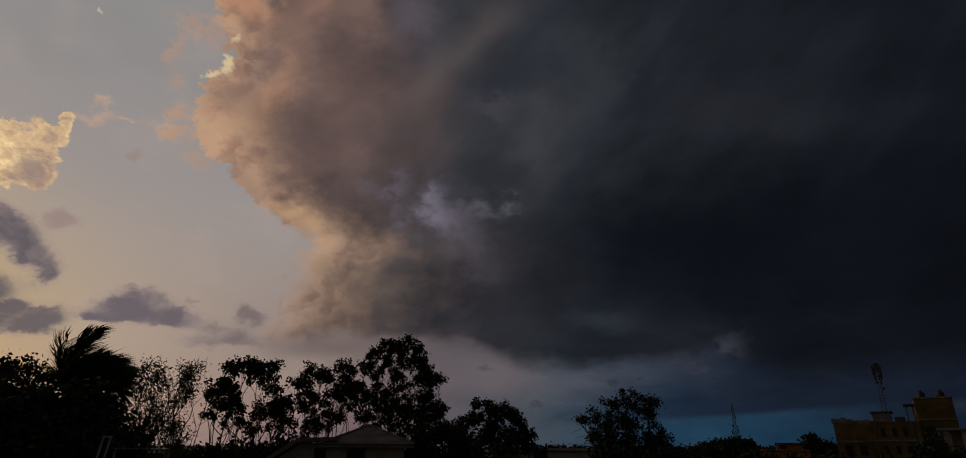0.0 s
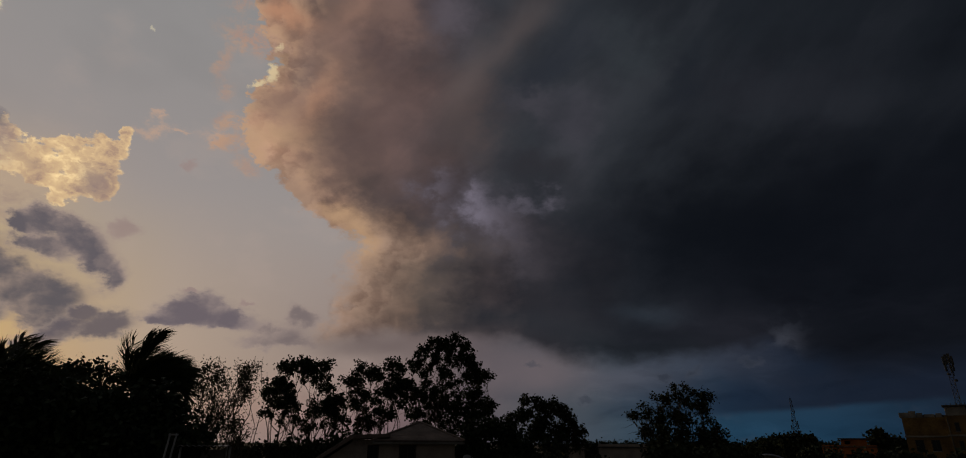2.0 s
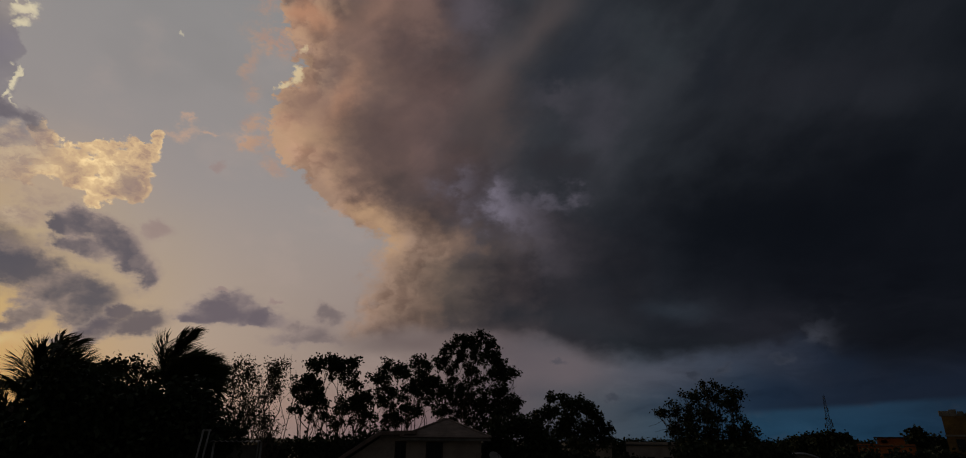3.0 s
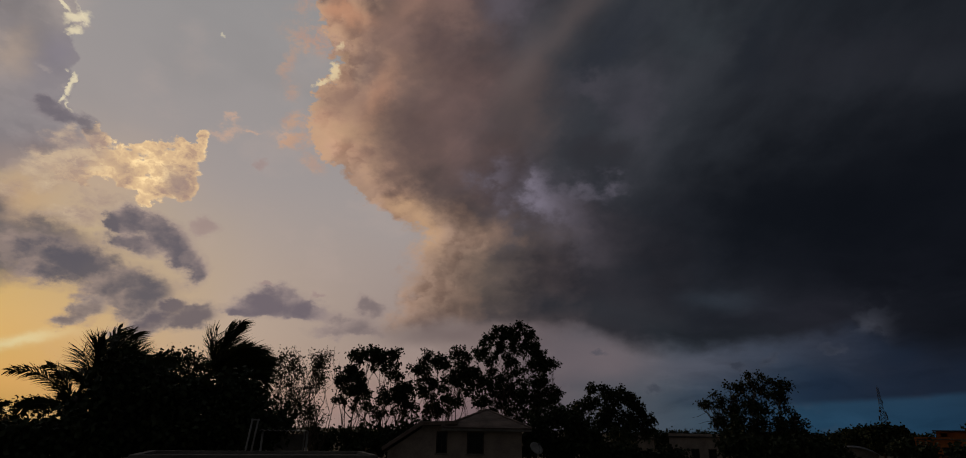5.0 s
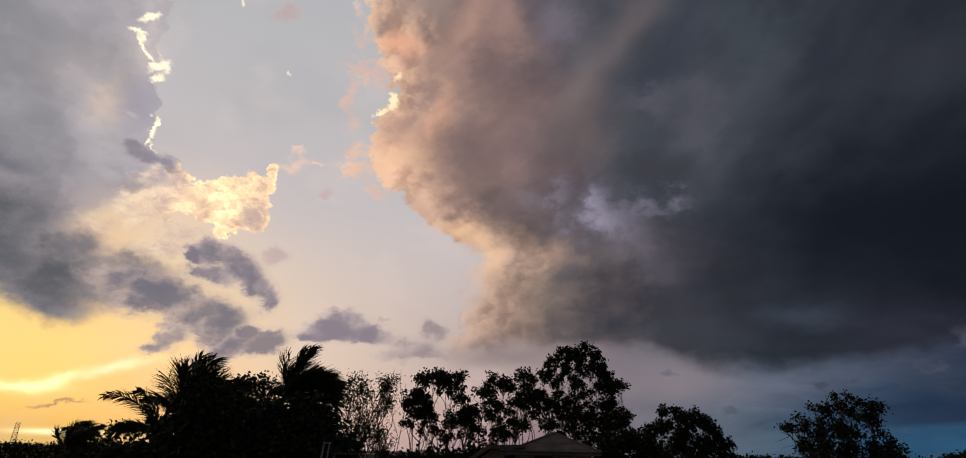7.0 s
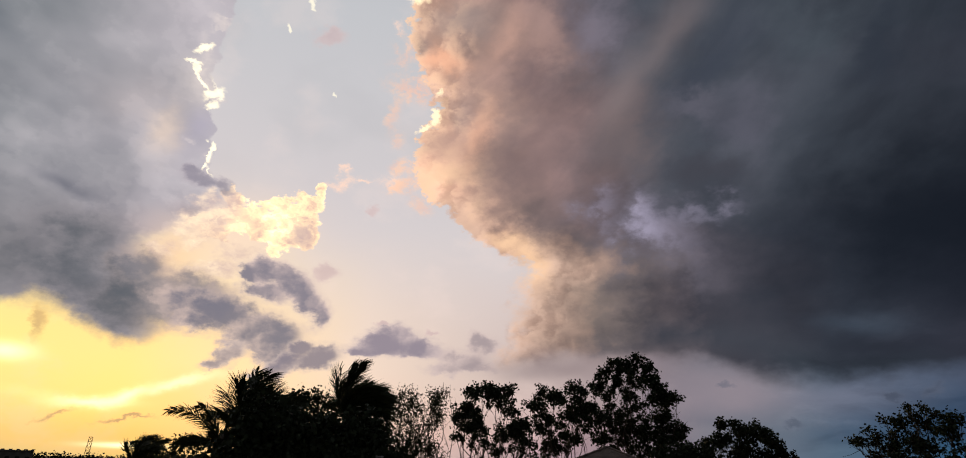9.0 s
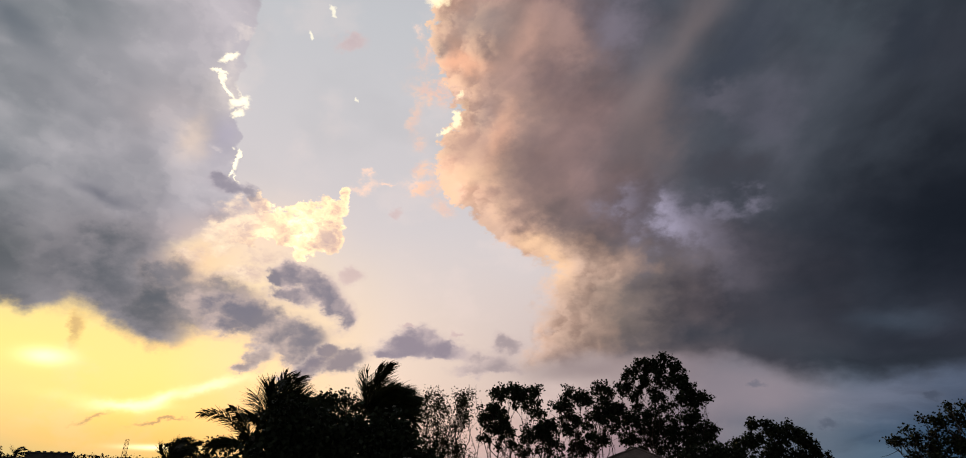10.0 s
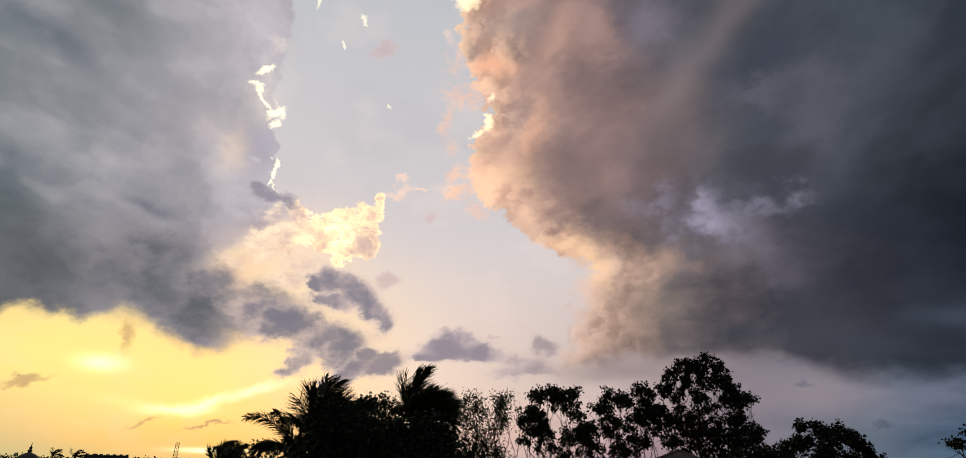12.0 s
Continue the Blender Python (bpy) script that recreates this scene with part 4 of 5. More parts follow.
# airy small tree between the palms, and the dark undergrowth
tree("small_tree", -39.2, 27, "small dark tree with loose round leaves between palms",
     [(-39.7, 5.6, 0.7), (-40.2, 5.0, 0.8), (-38.9, 5.2, 0.8), (-38.1, 5.9, 0.35), (-37.6, 5.4, 0.7), (-40.9, 4.6, 0.9), (-38.2, 4.5, 0.9), (-36.8, 4.7, 0.8), (-39.7, 4.0, 1.0), (-41.2, 3.4, 1.1), (-38.0, 3.4, 1.0), (-36.9, 3.5, 1.0)], leaf=0.14, width=0.42, dense=1.15, trunk=0.14)
UNDER = "dense dark undergrowth below the palms"
shrub(-47.2, 19, UNDER, [(-49.4, -1.7, 0.8), (-48.0, -1.4, 1.0), (-46.3, -1.0, 1.3), (-44.6, 0.2, 1.5), (-46.0, -1.4, 1.6), (-48.6, -1.9, 1.6), (-44.2, -1.4, 1.8), (-50.5, -1.9, 1.2)], group="undergrowth", leaf=0.17, dense=3.0)
shrub(-42.0, 19, UNDER, [(-42.9, 4.2, 1.0), (-41.2, 3.9, 1.0), (-43.4, 2.3, 1.4), (-41.6, 2.2, 1.5), (-42.6, 0.6, 1.8), (-40.4, 0.6, 1.8), (-43.0, -1.4, 1.8), (-40.6, -1.5, 1.8), (-40.2, 2.6, 1.3)], group="undergrowth", leaf=0.17, dense=3.0)
shrub(-37.2, 19, UNDER, [(-38.6, 2.2, 1.5), (-36.6, 2.6, 1.5), (-34.9, 2.4, 1.5), (-38.4, 0.2, 1.8), (-36.0, 0.3, 1.9), (-37.6, -1.6, 1.9), (-35.0, -1.6, 1.8), (-34.3, 0.6, 1.6)], group="undergrowth", leaf=0.17, dense=3.0)
shrub(-32.6, 19, UNDER, [(-33.8, 3.2, 1.2), (-32.7, 2.9, 1.0), (-31.7, 1.9, 0.9), (-33.2, 1.6, 1.5), (-31.4, 0.6, 1.2), (-33.0, -0.4, 1.7), (-31.0, -0.9, 1.5), (-32.4, -1.9, 1.6), (-29.8, 0.4, 0.7), (-28.8, 0.6, 0.5)], group="undergrowth", leaf=0.17, dense=3.0)
tree("small_tree", -50.6, 34, "bare-tipped shrub with sparse small leaves at dusk", [(-49.0, 1.2, 0.5), (-48.2, 1.4, 0.4), (-48.7, 0.5, 0.6), (-47.7, 0.9, 0.6), (-49.6, 0.2, 0.6)], leaf=0.15, width=0.35, dense=0.6, trunk=0.06)

# the row of trees behind the house
tree("feathery_tree", -27.9, 36, "slender tree with thin branches and sparse feathery leaves",
     [(-29.4, 6.4, 0.45), (-30.1, 5.7, 0.6), (-29.1, 5.5, 0.6), (-27.4, 6.4, 0.35), (-25.8, 6.6, 0.35), (-26.9, 5.7, 0.6), (-28.4, 4.9, 0.6), (-30.2, 4.7, 0.7), (-27.0, 4.7, 0.6), (-29.3, 3.9, 0.8), (-27.7, 3.5, 0.8),
      (-30.4, 2.8, 0.8), (-26.2, 4.3, 0.6), (-28.3, 2.1, 0.8), (-27.1, 1.5, 0.8), (-29.6, 1.3, 0.7), (-26.0, 0.6, 0.7)], leaf=0.15, width=0.22, dense=0.62, stems=3, trunk=0.1, material=LEAF_DRY, spread=0.2, fill=70, thin=1.4, wands=40)
ROW = "tall dark tree with clumped leaves and open branches"
tree("broadleaf_tree", -22.3, 42, ROW,
     [(-22.3, 7.1, 0.71), (-21.7, 6.4, 0.72), (-23.3, 6.2, 0.78), (-23.8, 6.6, 0.48), (-21.0, 7.0, 0.77), (-20.3, 6.6, 0.72), (-19.5, 7.0, 0.6), (-20.0, 5.6, 0.96), (-19.4, 4.5, 0.84), (-18.5, 3.9, 0.78), (-19.1, 3.3, 0.72), (-18.2, 3.5, 0.48), (-21.5, 5.6, 0.48), (-24.6, 4.9, 0.55), (-23.6, 5.1, 0.72), (-24.2, 4.3, 0.77), (-22.9, 4.4, 0.66), (-24.4, 3.5, 0.66), (-22.9, 3.5, 0.84), (-22.3, 3.0, 0.72), (-20.2, 3.3, 0.78), (-20.5, 2.5, 0.72), (-19.0, 2.5, 0.72), (-18.1, 2.0, 0.6), (-17.6, 2.0, 0.42), (-19.6, 1.5, 0.49), (-22.2, 1.9, 0.38), (-23.4, 1.9, 0.49), (-24.6, 2.4, 0.54), (-21.0, 1.1, 0.38)],
     leaf=0.18, width=0.4, dense=0.4, stems=4, trunk=0.13, group="row of trees", fill=60, spread=0.12, body=0.96, bit=(0.1, 0.28), per=20, wands=40, thin=1.6)
tree("broadleaf_tree", -15.2, 43, ROW,
     [(-17.9, 5.5, 0.42), (-16.7, 6.2, 0.6), (-16.4, 7.0, 0.42), (-15.5, 6.5, 0.83), (-14.9, 5.9, 0.72), (-13.7, 6.9, 0.71), (-13.3, 7.4, 0.54), (-12.8, 6.3, 0.89), (-13.4, 5.4, 0.84), (-12.5, 5.4, 0.6), (-14.0, 4.6, 0.72), (-12.8, 4.0, 0.84), (-16.4, 5.1, 0.48), (-17.0, 5.4, 0.36), (-15.5, 4.0, 0.84), (-16.4, 3.1, 0.72), (-14.6, 3.1, 0.84), (-13.4, 2.6, 0.72), (-15.8, 2.1, 0.6), (-17.0, 3.8, 0.42), (-16.4, 1.5, 0.42), (-14.3, 1.8, 0.54)],
     leaf=0.18, width=0.4, dense=0.4, stems=3, trunk=0.13, group="row of trees", fill=48, spread=0.12, body=0.96, bit=(0.1, 0.28), per=20, wands=30, thin=1.2)
TALL_HEAD = [(-9.1, 7.7, 0.49), (-8.5, 7.0, 0.39), (-9.8, 7.0, 0.39), (-7.5, 5.3, 0.66), (-8.1, 6.6, 0.55), (-10.1, 6.4, 0.44), (-12.1, 5.3, 0.55), (-11.5, 7.1, 0.83), (-10.7, 8.6, 0.53), (-10.6, 7.9, 0.59), (-9.6, 9.1, 0.77), (-8.8, 9.1, 0.71), (-8.1, 9.2, 0.71), (-7.3, 9.6, 0.65), (-6.6, 9.0, 0.71), (-6.2, 8.2, 0.83), (-8.0, 8.2, 0.83), (-7.1, 7.5, 0.95), (-6.0, 7.2, 0.87), (-5.1, 6.9, 0.77), (-4.3, 6.3, 0.77), (-5.2, 5.8, 0.96), (-6.3, 5.8, 0.71), (-10.2, 5.5, 0.48), (-8.7, 5.9, 0.42)]
TALL_FOOT = [(-10.5, 4.8, 0.55), (-9.0, 4.9, 0.77), (-7.7, 1.2, 1.43), (-10.6, 1.2, 1.32), (-5.7, 1.8, 1.1), (-11.4, 4.3, 1.08), (-9.9, 4.2, 0.99), (-8.5, 3.8, 1.1), (-7.0, 4.1, 0.9), (-5.5, 4.6, 0.88), (-4.2, 3.7, 0.72), (-3.6, 3.4, 0.38), (-5.3, 3.3, 0.99), (-7.1, 2.7, 1.32), (-9.4, 2.7, 1.21), (-11.1, 2.9, 0.99), (-4.5, 2.7, 0.55)]
tree("broadleaf_tree", -8.0, 44, "tallest tree of the row with rounded leafy heads",
     TALL_HEAD + TALL_FOOT,
     leaf=0.18, width=0.42, per=20, dense=0.48, wands=30, stems=3, trunk=0.18, group="row of trees", fill=60, spread=0.12, body=0.96, bit=(0.1, 0.28))
tree("broadleaf_tree", 1.4, 46, "round-headed tree with small dark leaves",
     [(-0.4, 3.9, 0.6), (0.9, 3.5, 0.85), (2.1, 3.4, 0.8), (3.0, 2.8, 0.85), (-0.6, 2.6, 1.0), (1.1, 2.2, 1.2), (3.8, 2.1, 0.75), (4.5, 1.2, 0.8), (2.8, 1.0, 1.2), (0.6, 0.8, 1.6), (-1.6, 2.0, 0.9), (-2.4, 0.9, 1.2), (4.3, 0.1, 0.9), (2.2, -0.3, 1.5)],
     leaf=0.2, width=0.36, dense=1.15, stems=2, trunk=0.2, group="row of trees", fill=30, spread=0.11)
tree("broadleaf_tree", 14.2, 40, "spreading tree with ragged outline and thin tips",
     [(11.8, 0.2, 1.25), (13.7, 0.2, 1.35), (15.6, 0.3, 1.04), (16.8, 0.2, 0.73), (13.5, 2.7, 0.73), (13.4, 5.1, 0.22), (14.3, 4.9, 0.32), (13.6, 4.4, 0.45), (15.1, 4.4, 0.48), (15.9, 4.1, 0.54), (16.5, 3.9, 0.24), (14.3, 3.7, 0.63), (15.3, 3.2, 0.63), (15.8, 2.7, 0.48), (16.1, 2.0, 0.4), (12.8, 3.7, 0.45), (11.7, 4.0, 0.27), (12.2, 3.0, 0.48), (11.1, 3.0, 0.4), (10.4, 3.3, 0.22), (9.9, 2.5, 0.25), (9.3, 2.5, 0.2), (10.8, 2.3, 0.45), (11.8, 2.0, 0.63), (13.2, 2.3, 0.72), (14.4, 2.0, 0.64), (10.8, 1.3, 0.54), (12.1, 1.1, 0.81), (13.8, 1.1, 0.72), (15.5, 1.1, 0.56), (16.7, 1.1, 0.35), (17.4, 0.9, 0.32), (10.2, 0.6, 0.36)],
     leaf=0.17, width=0.36, dense=1.25, stems=2, trunk=0.18, group="row of trees", fill=36, spread=0.14, bit=(0.1, 0.25), wands=20)
HEDGE = "dark low growth between the houses"
shrub(-24.6, 38, HEDGE, [(-26.6, -0.8, 0.8), (-25.2, -0.7, 0.7), (-23.8, -0.8, 0.8), (-22.4, -0.7, 0.7), (-25.8, -1.8, 1.2), (-23.2, -1.9, 1.2)], group="low growth", dense=1.6)
shrub(-19.2, 40, HEDGE, [(-21.4, -0.6, 0.8), (-19.8, -0.4, 0.7), (-18.2, -0.1, 0.7), (-17.0, 0.3, 0.7), (-20.6, -1.2, 1.2), (-18.6, -1.2, 1.2)], group="low growth", dense=1.6)
shrub(-3.6, 39, HEDGE, [(-6.4, -0.4, 0.9), (-6.7, -1.5, 0.9), (-5.4, 0.9, 1.2), (-3.8, 1.2, 1.2), (-2.2, 0.7, 1.2), (-4.8, -0.9, 1.3), (-2.6, -1.0, 1.4), (-1.0, -0.4, 1.2), (-0.6, -1.8, 1.3), (-3.6, -2.0, 1.3)], group="low growth", dense=1.8)
shrub(3.2, 42, HEDGE, [(0.6, -1.6, 1.3), (2.4, -1.8, 1.2), (4.9, -2.2, 1.0), (6.0, -2.0, 0.8), (7.0, -2.2, 0.8)], group="low growth", dense=1.6)
shrub(14.8, 37, HEDGE, [(11.2, -1.2, 0.9), (12.6, -1.3, 1.3), (14.8, -1.4, 1.4), (16.8, -1.3, 1.2), (18.2, -1.2, 0.9), (19.4, -1.7, 0.9)], group="low growth", dense=1.8)
shrub(28.4, 60, HEDGE, [(23.4, -0.9, 0.7), (25.2, -1.1, 0.8), (27.2, -1.2, 0.8), (28.8, -1.2, 0.8), (29.8, -1.1, 0.7), (31.0, -1.2, 0.8), (33.4, -1.2, 0.9), (36.0, -0.2, 0.9), (36.8, 0.4, 0.7), (37.6, -0.8, 0.9)], group="low growth", dense=1.4, leaf=0.32)

# far trees on the skyline
FAR = "far tree on the skyline"
for a, d, lumps in ((20.6, 130, [(20.1, 0.1, 0.25), (21.1, 0.1, 0.5), (21.9, 0.1, 0.45), (19.3, -0.3, 0.3), (22.4, -0.3, 0.45)]), (22.6, 125, [(21.8, 0.2, 0.45), (22.8, 0.3, 0.5), (23.8, 0.2, 0.45), (21.9, -0.4, 0.6), (23.2, -0.3, 0.65), (24.2, -0.3, 0.45), (20.5, -0.1, 0.35), (20.3, -0.5, 0.4)]),
                    (28.6, 120, [(28.6, 0.8, 0.28), (28.7, 0.4, 0.35), (28.2, 0.3, 0.22), (29.1, 0.1, 0.3)]), (29.7, 140, [(29.6, 0.2, 0.3), (30.0, 0.1, 0.3)])):
    tree("far_tree", a, d, FAR, lumps, leaf=0.55, width=0.4, dense=3.2, trunk=0.25, material=LEAF_FAR, group="far trees", spread=0.4)


def skyline(name, az0, az1, far, heights, label):
    """Far woods: one ragged belt of foliage lumps along the horizon."""
    belt, twigs = Net(), Net()
    for a in np.arange(az0, az1, 0.32):
        h = heights * (0.6 + 0.7 * noise.noise((a * 0.55, far * 0.01, 3)) + 0.35 * noise.noise((a * 2.1, 1, 1)))
        z = max(2.0, EYE + far * math.tan(radians(h)))
        p = np.array([far * math.sin(radians(a)), far * math.cos(radians(a)), 0])
        for zz in np.arange(1.0, z, 2.2):
            crown_leaves(belt, twigs, p + (0, 0, min(zz, z - 0.7)), 1.5, 0.8, 0.42, 9, 9, 0.6)
    ob = new(name, belt.mesh(name, LEAF_FAR))
    return tagged(ob, label, "woods", kind="stuff")


skyline("far_woods", 3.0, 42.0, 240, 0.1, "low far woods along the horizon under the storm")
skyline("far_woods", -80.0, -44.0, 300, -0.12, "low far woods along the sunset horizon")


# ---- buildings ----
def wall_with_holes(x0, x1, z0, z1, y0, y1, holes):
    """A wall with real openings: holes are (x0, x1, z0, z1)."""
    xs = sorted({x0, x1, *[h for q in holes for h in q[:2]]})
    zs = sorted({z0, z1, *[h for q in holes for h in q[2:]]})
    nx, nz = len(xs) - 1, len(zs) - 1
    solid = {(i, k) for i in range(nx) for k in range(nz)
             if not any(q[0] <= (xs[i] + xs[i + 1]) / 2 <= q[1] and q[2] <= (zs[k] + zs[k + 1]) / 2 <= q[3] for q in holes)}
    index, verts, faces = {}, [], []

    def at(i, k, y):
        if (i, k, y) not in index:
            index[i, k, y] = len(verts)
            verts.append((xs[i], y, zs[k]))
        return index[i, k, y]

    for i, k in sorted(solid):
        faces.append([at(i, k, y0), at(i + 1, k, y0), at(i + 1, k + 1, y0), at(i, k + 1, y0)])
        faces.append([at(i, k + 1, y1), at(i + 1, k + 1, y1), at(i + 1, k, y1), at(i, k, y1)])
        if (i - 1, k) not in solid:
            faces.append([at(i, k, y1), at(i, k, y0), at(i, k + 1, y0), at(i, k + 1, y1)])
        if (i + 1, k) not in solid:
            faces.append([at(i + 1, k, y0), at(i + 1, k, y1), at(i + 1, k + 1, y1), at(i + 1, k + 1, y0)])
        if (i, k - 1) not in solid:
            faces.append([at(i, k, y1), at(i + 1, k, y1), at(i + 1, k, y0), at(i, k, y0)])
        if (i, k + 1) not in solid:
            faces.append([at(i, k + 1, y0), at(i + 1, k + 1, y0), at(i + 1, k + 1, y1), at(i, k + 1, y1)])
    net = Net()
    net.put(verts, faces)
    return net


def window(parent, x0, x1, z0, z1, y, deep, panes=2, frame_mat=TIMBER, sill=True):
    """A framed window in an opening whose outer face is at y."""
    w = Net()
    b = 0.05
    w.box(x0, x1, y + 0.06, y + 0.12, z0, z0 + b).box(x0, x1, y + 0.06, y + 0.12, z1 - b, z1)
    w.box(x0, x0 + b, y + 0.06, y + 0.12, z0 + b, z1 - b).box(x1 - b, x1, y + 0.06, y + 0.12, z0 + b, z1 - b)
    win = part("window", w, frame_mat, parent, "dark window in a wooden frame")
    wide = (x1 - x0 - 2 * b) / panes
    for k in range(panes):
        a = x0 + b + k * wide
        part("pane", Net().box(a + 0.012, a + wide - 0.012, y + 0.085, y + 0.093, z0 + b + 0.004, z1 - b - 0.004), GLASS, win)
        if k:
            part("mullion", Net().box(a - 0.012, a + 0.012, y + 0.07, y + 0.115, z0 + b, z1 - b), frame_mat, win)
    if sill:
        part("sill", Net().box(x0 - 0.06, x1 + 0.06, y - 0.07, y + 0.05, z0 - 0.07, z0 - 0.003), CONCRETE, win, bevel=0.01)
    return win


def hip_roof(parent, x0, x1, y0, y1, z, apex, material, courses=16):
    """Four roof faces up to an apex, laid in stepped courses, with ridge caps."""
    ax, ay, az_ = apex
    corners = [(x0, y0), (x1, y0), (x1, y1), (x0, y1)]
    for k in range(4):
        a, b = corners[k], corners[(k + 1) % 4]
        for c in range(courses):
            t0, t1 = c / courses, (c + 1) / courses
            lift = 0.014

            def pt(q, t, dz):
                return (q[0] + (ax - q[0]) * t, q[1] + (ay - q[1]) * t, z + (az_ - z) * t + dz)
            v = [pt(a, t0, lift), pt(b, t0, lift), pt(b, t1, 0.004), pt(a, t1, 0.004), pt(a, t0, -0.02), pt(b, t0, -0.02), pt(b, t1, -0.05), pt(a, t1, -0.05)]
            part("roof_course", Net().put(v, [(0, 1, 2, 3), (7, 6, 5, 4), (0, 4, 5, 1), (1, 5, 6, 2), (2, 6, 7, 3), (3, 7, 4, 0)]), material, parent)
        part("ridge_cap", Net().tube([(a[0], a[1], z + 0.03), (ax, ay, az_ + 0.03)], [0.07, 0.07], 6), material, parent)


def house():
    far, az = 34.0, -12.5
    h = thing("house", az, far, "pale plastered two-storey house with a hipped roof and dark windows", "house")
    # tall front block under the hipped roof
    xa, xb = side(-14.0, az, far), side(-7.2, az, far)
    eave = up(-0.15, far)
    w2 = (side(-12.4, az, far), side(-10.8, az, far), up(-2.15, far), up(-0.03, far) - 0.12)
    part("front_wall", wall_with_holes(xa, xb, -0.1, eave, 0, 0.22, [w2]), PLASTER, h)
    part("side_wall", Net().box(xb - 0.22, xb, 0.223, 6.0, -0.1, eave), PLASTER, h)
    part("side_wall", Net().box(xa, xa + 0.22, 0.223, 6.0, -0.1, eave), PLASTER, h)
    part("back_wall", Net().box(xa, xb, 6.003, 6.2, -0.1, eave), PLASTER, h)
    window(h, *w2, 0, 0.22)
    o = 0.5
    part("eave_slab", Net().box(xa - o, xb + o, -o, 6.2 + o, eave + 0.003, eave + 0.12), CONCRETE, h, bevel=0.015)
    roof = part("roof", Net().box(xa - o + 0.1, xb + o - 0.1, -o + 0.1, 6.1 + o, eave + 0.123, eave + 0.17), ROOF, h, "worn dull tiled roof")
    hip_roof(roof, xa - o, xb + o, -o, 6.2 + o, eave + 0.19, (side(-10.5, az, far) + 0.05, 2.6, up(1.62, far) + 0.18), ROOF)
    # lower wing with a sloping roof
    xl, xm = side(-20.2, az, far), side(-16.7, az, far)
    zl, zm = up(-2.0, far), up(0.28, far)
    w1 = (side(-15.3, az, far), side(-14.05, az, far) - 0.12, up(-2.15, far), up(-0.05, far) - 0.1)
    part("wing_wall", wall_with_holes(xm, xa - 0.003, -0.1, zm - 0.01, 0.1, 0.32, [w1]), PLASTER, h)
    part("wing_wall", Net().prism([(xl + 0.25, -0.1), (xm - 0.003, -0.1), (xm - 0.003, zm - 0.12), (xl + 0.25, zl + 0.02)], 0.1, 0.32), PLASTER, h)
    window(h, *w1, 0.1, 0.22)
    part("wing_roof", Net().prism([(xl, zl), (xm, zm), (xa + 0.4, up(0.42, far)), (xa + 0.4, up(0.42, far) + 0.2), (xm - 0.05, zm + 0.22), (xl - 0.05, zl + 0.2)], -0.35, 5.2), ROOF, h, "sloping wing roof with a thick edge", bevel=0.02)
    part("wing_back_wall", Net().prism([(xl + 0.25, -0.1), (xa - 0.003, -0.1), (xa - 0.003, up(0.2, far)), (xm, zm - 0.1), (xl + 0.25, zl + 0.02)], 4.6, 4.8), PLASTER, h)
    part("wing_side_wall", Net().box(xl + 0.25, xl + 0.47, 0.323, 4.597, -0.1, zl), PLASTER, h)
    return h


house()


def tank(az, far, label, base_z, radius, height, material, group=""):
    t = thing("water_tank", az, far, label, "water tank", group, z=base_z)
    zs = [0, 0.04, 0.35, 0.4, 0.45, 0.75, 0.8, 0.85, 1.0, 1.12, 1.2]
    rs = [0.9, 1, 1, 1.04, 1, 1, 1.04, 1, 0.98, 0.6, 0.32]
    part("barrel", Net().tube([(0, 0, z * height / 1.2) for z in zs], [radius * r for r in rs], 18), material, t, soft=True)
    part("lid", Net().tube([(0, 0, height - 0.005), (0, 0, height + 0.07), (0, 0, height + 0.1)], [radius * 0.36, radius * 0.36, radius * 0.2], 14), material, t, soft=True)
    return t


def ledge(parent_az, far, x0, x1, z, name, label):
    """A plain pillar under a thing that stands on a roof out of sight."""
    s = thing(name, parent_az, far, label, "pillar")
    part("shaft", Net().box(x0, x1, -0.35, 0.35, -0.1, z), CONCRETE, s, bevel=0.01)
    return s


ledge(-5.6, 33, -0.55, 0.55, up(-2.5, 33), "masonry_stand", "masonry stand beside the house under the dish")


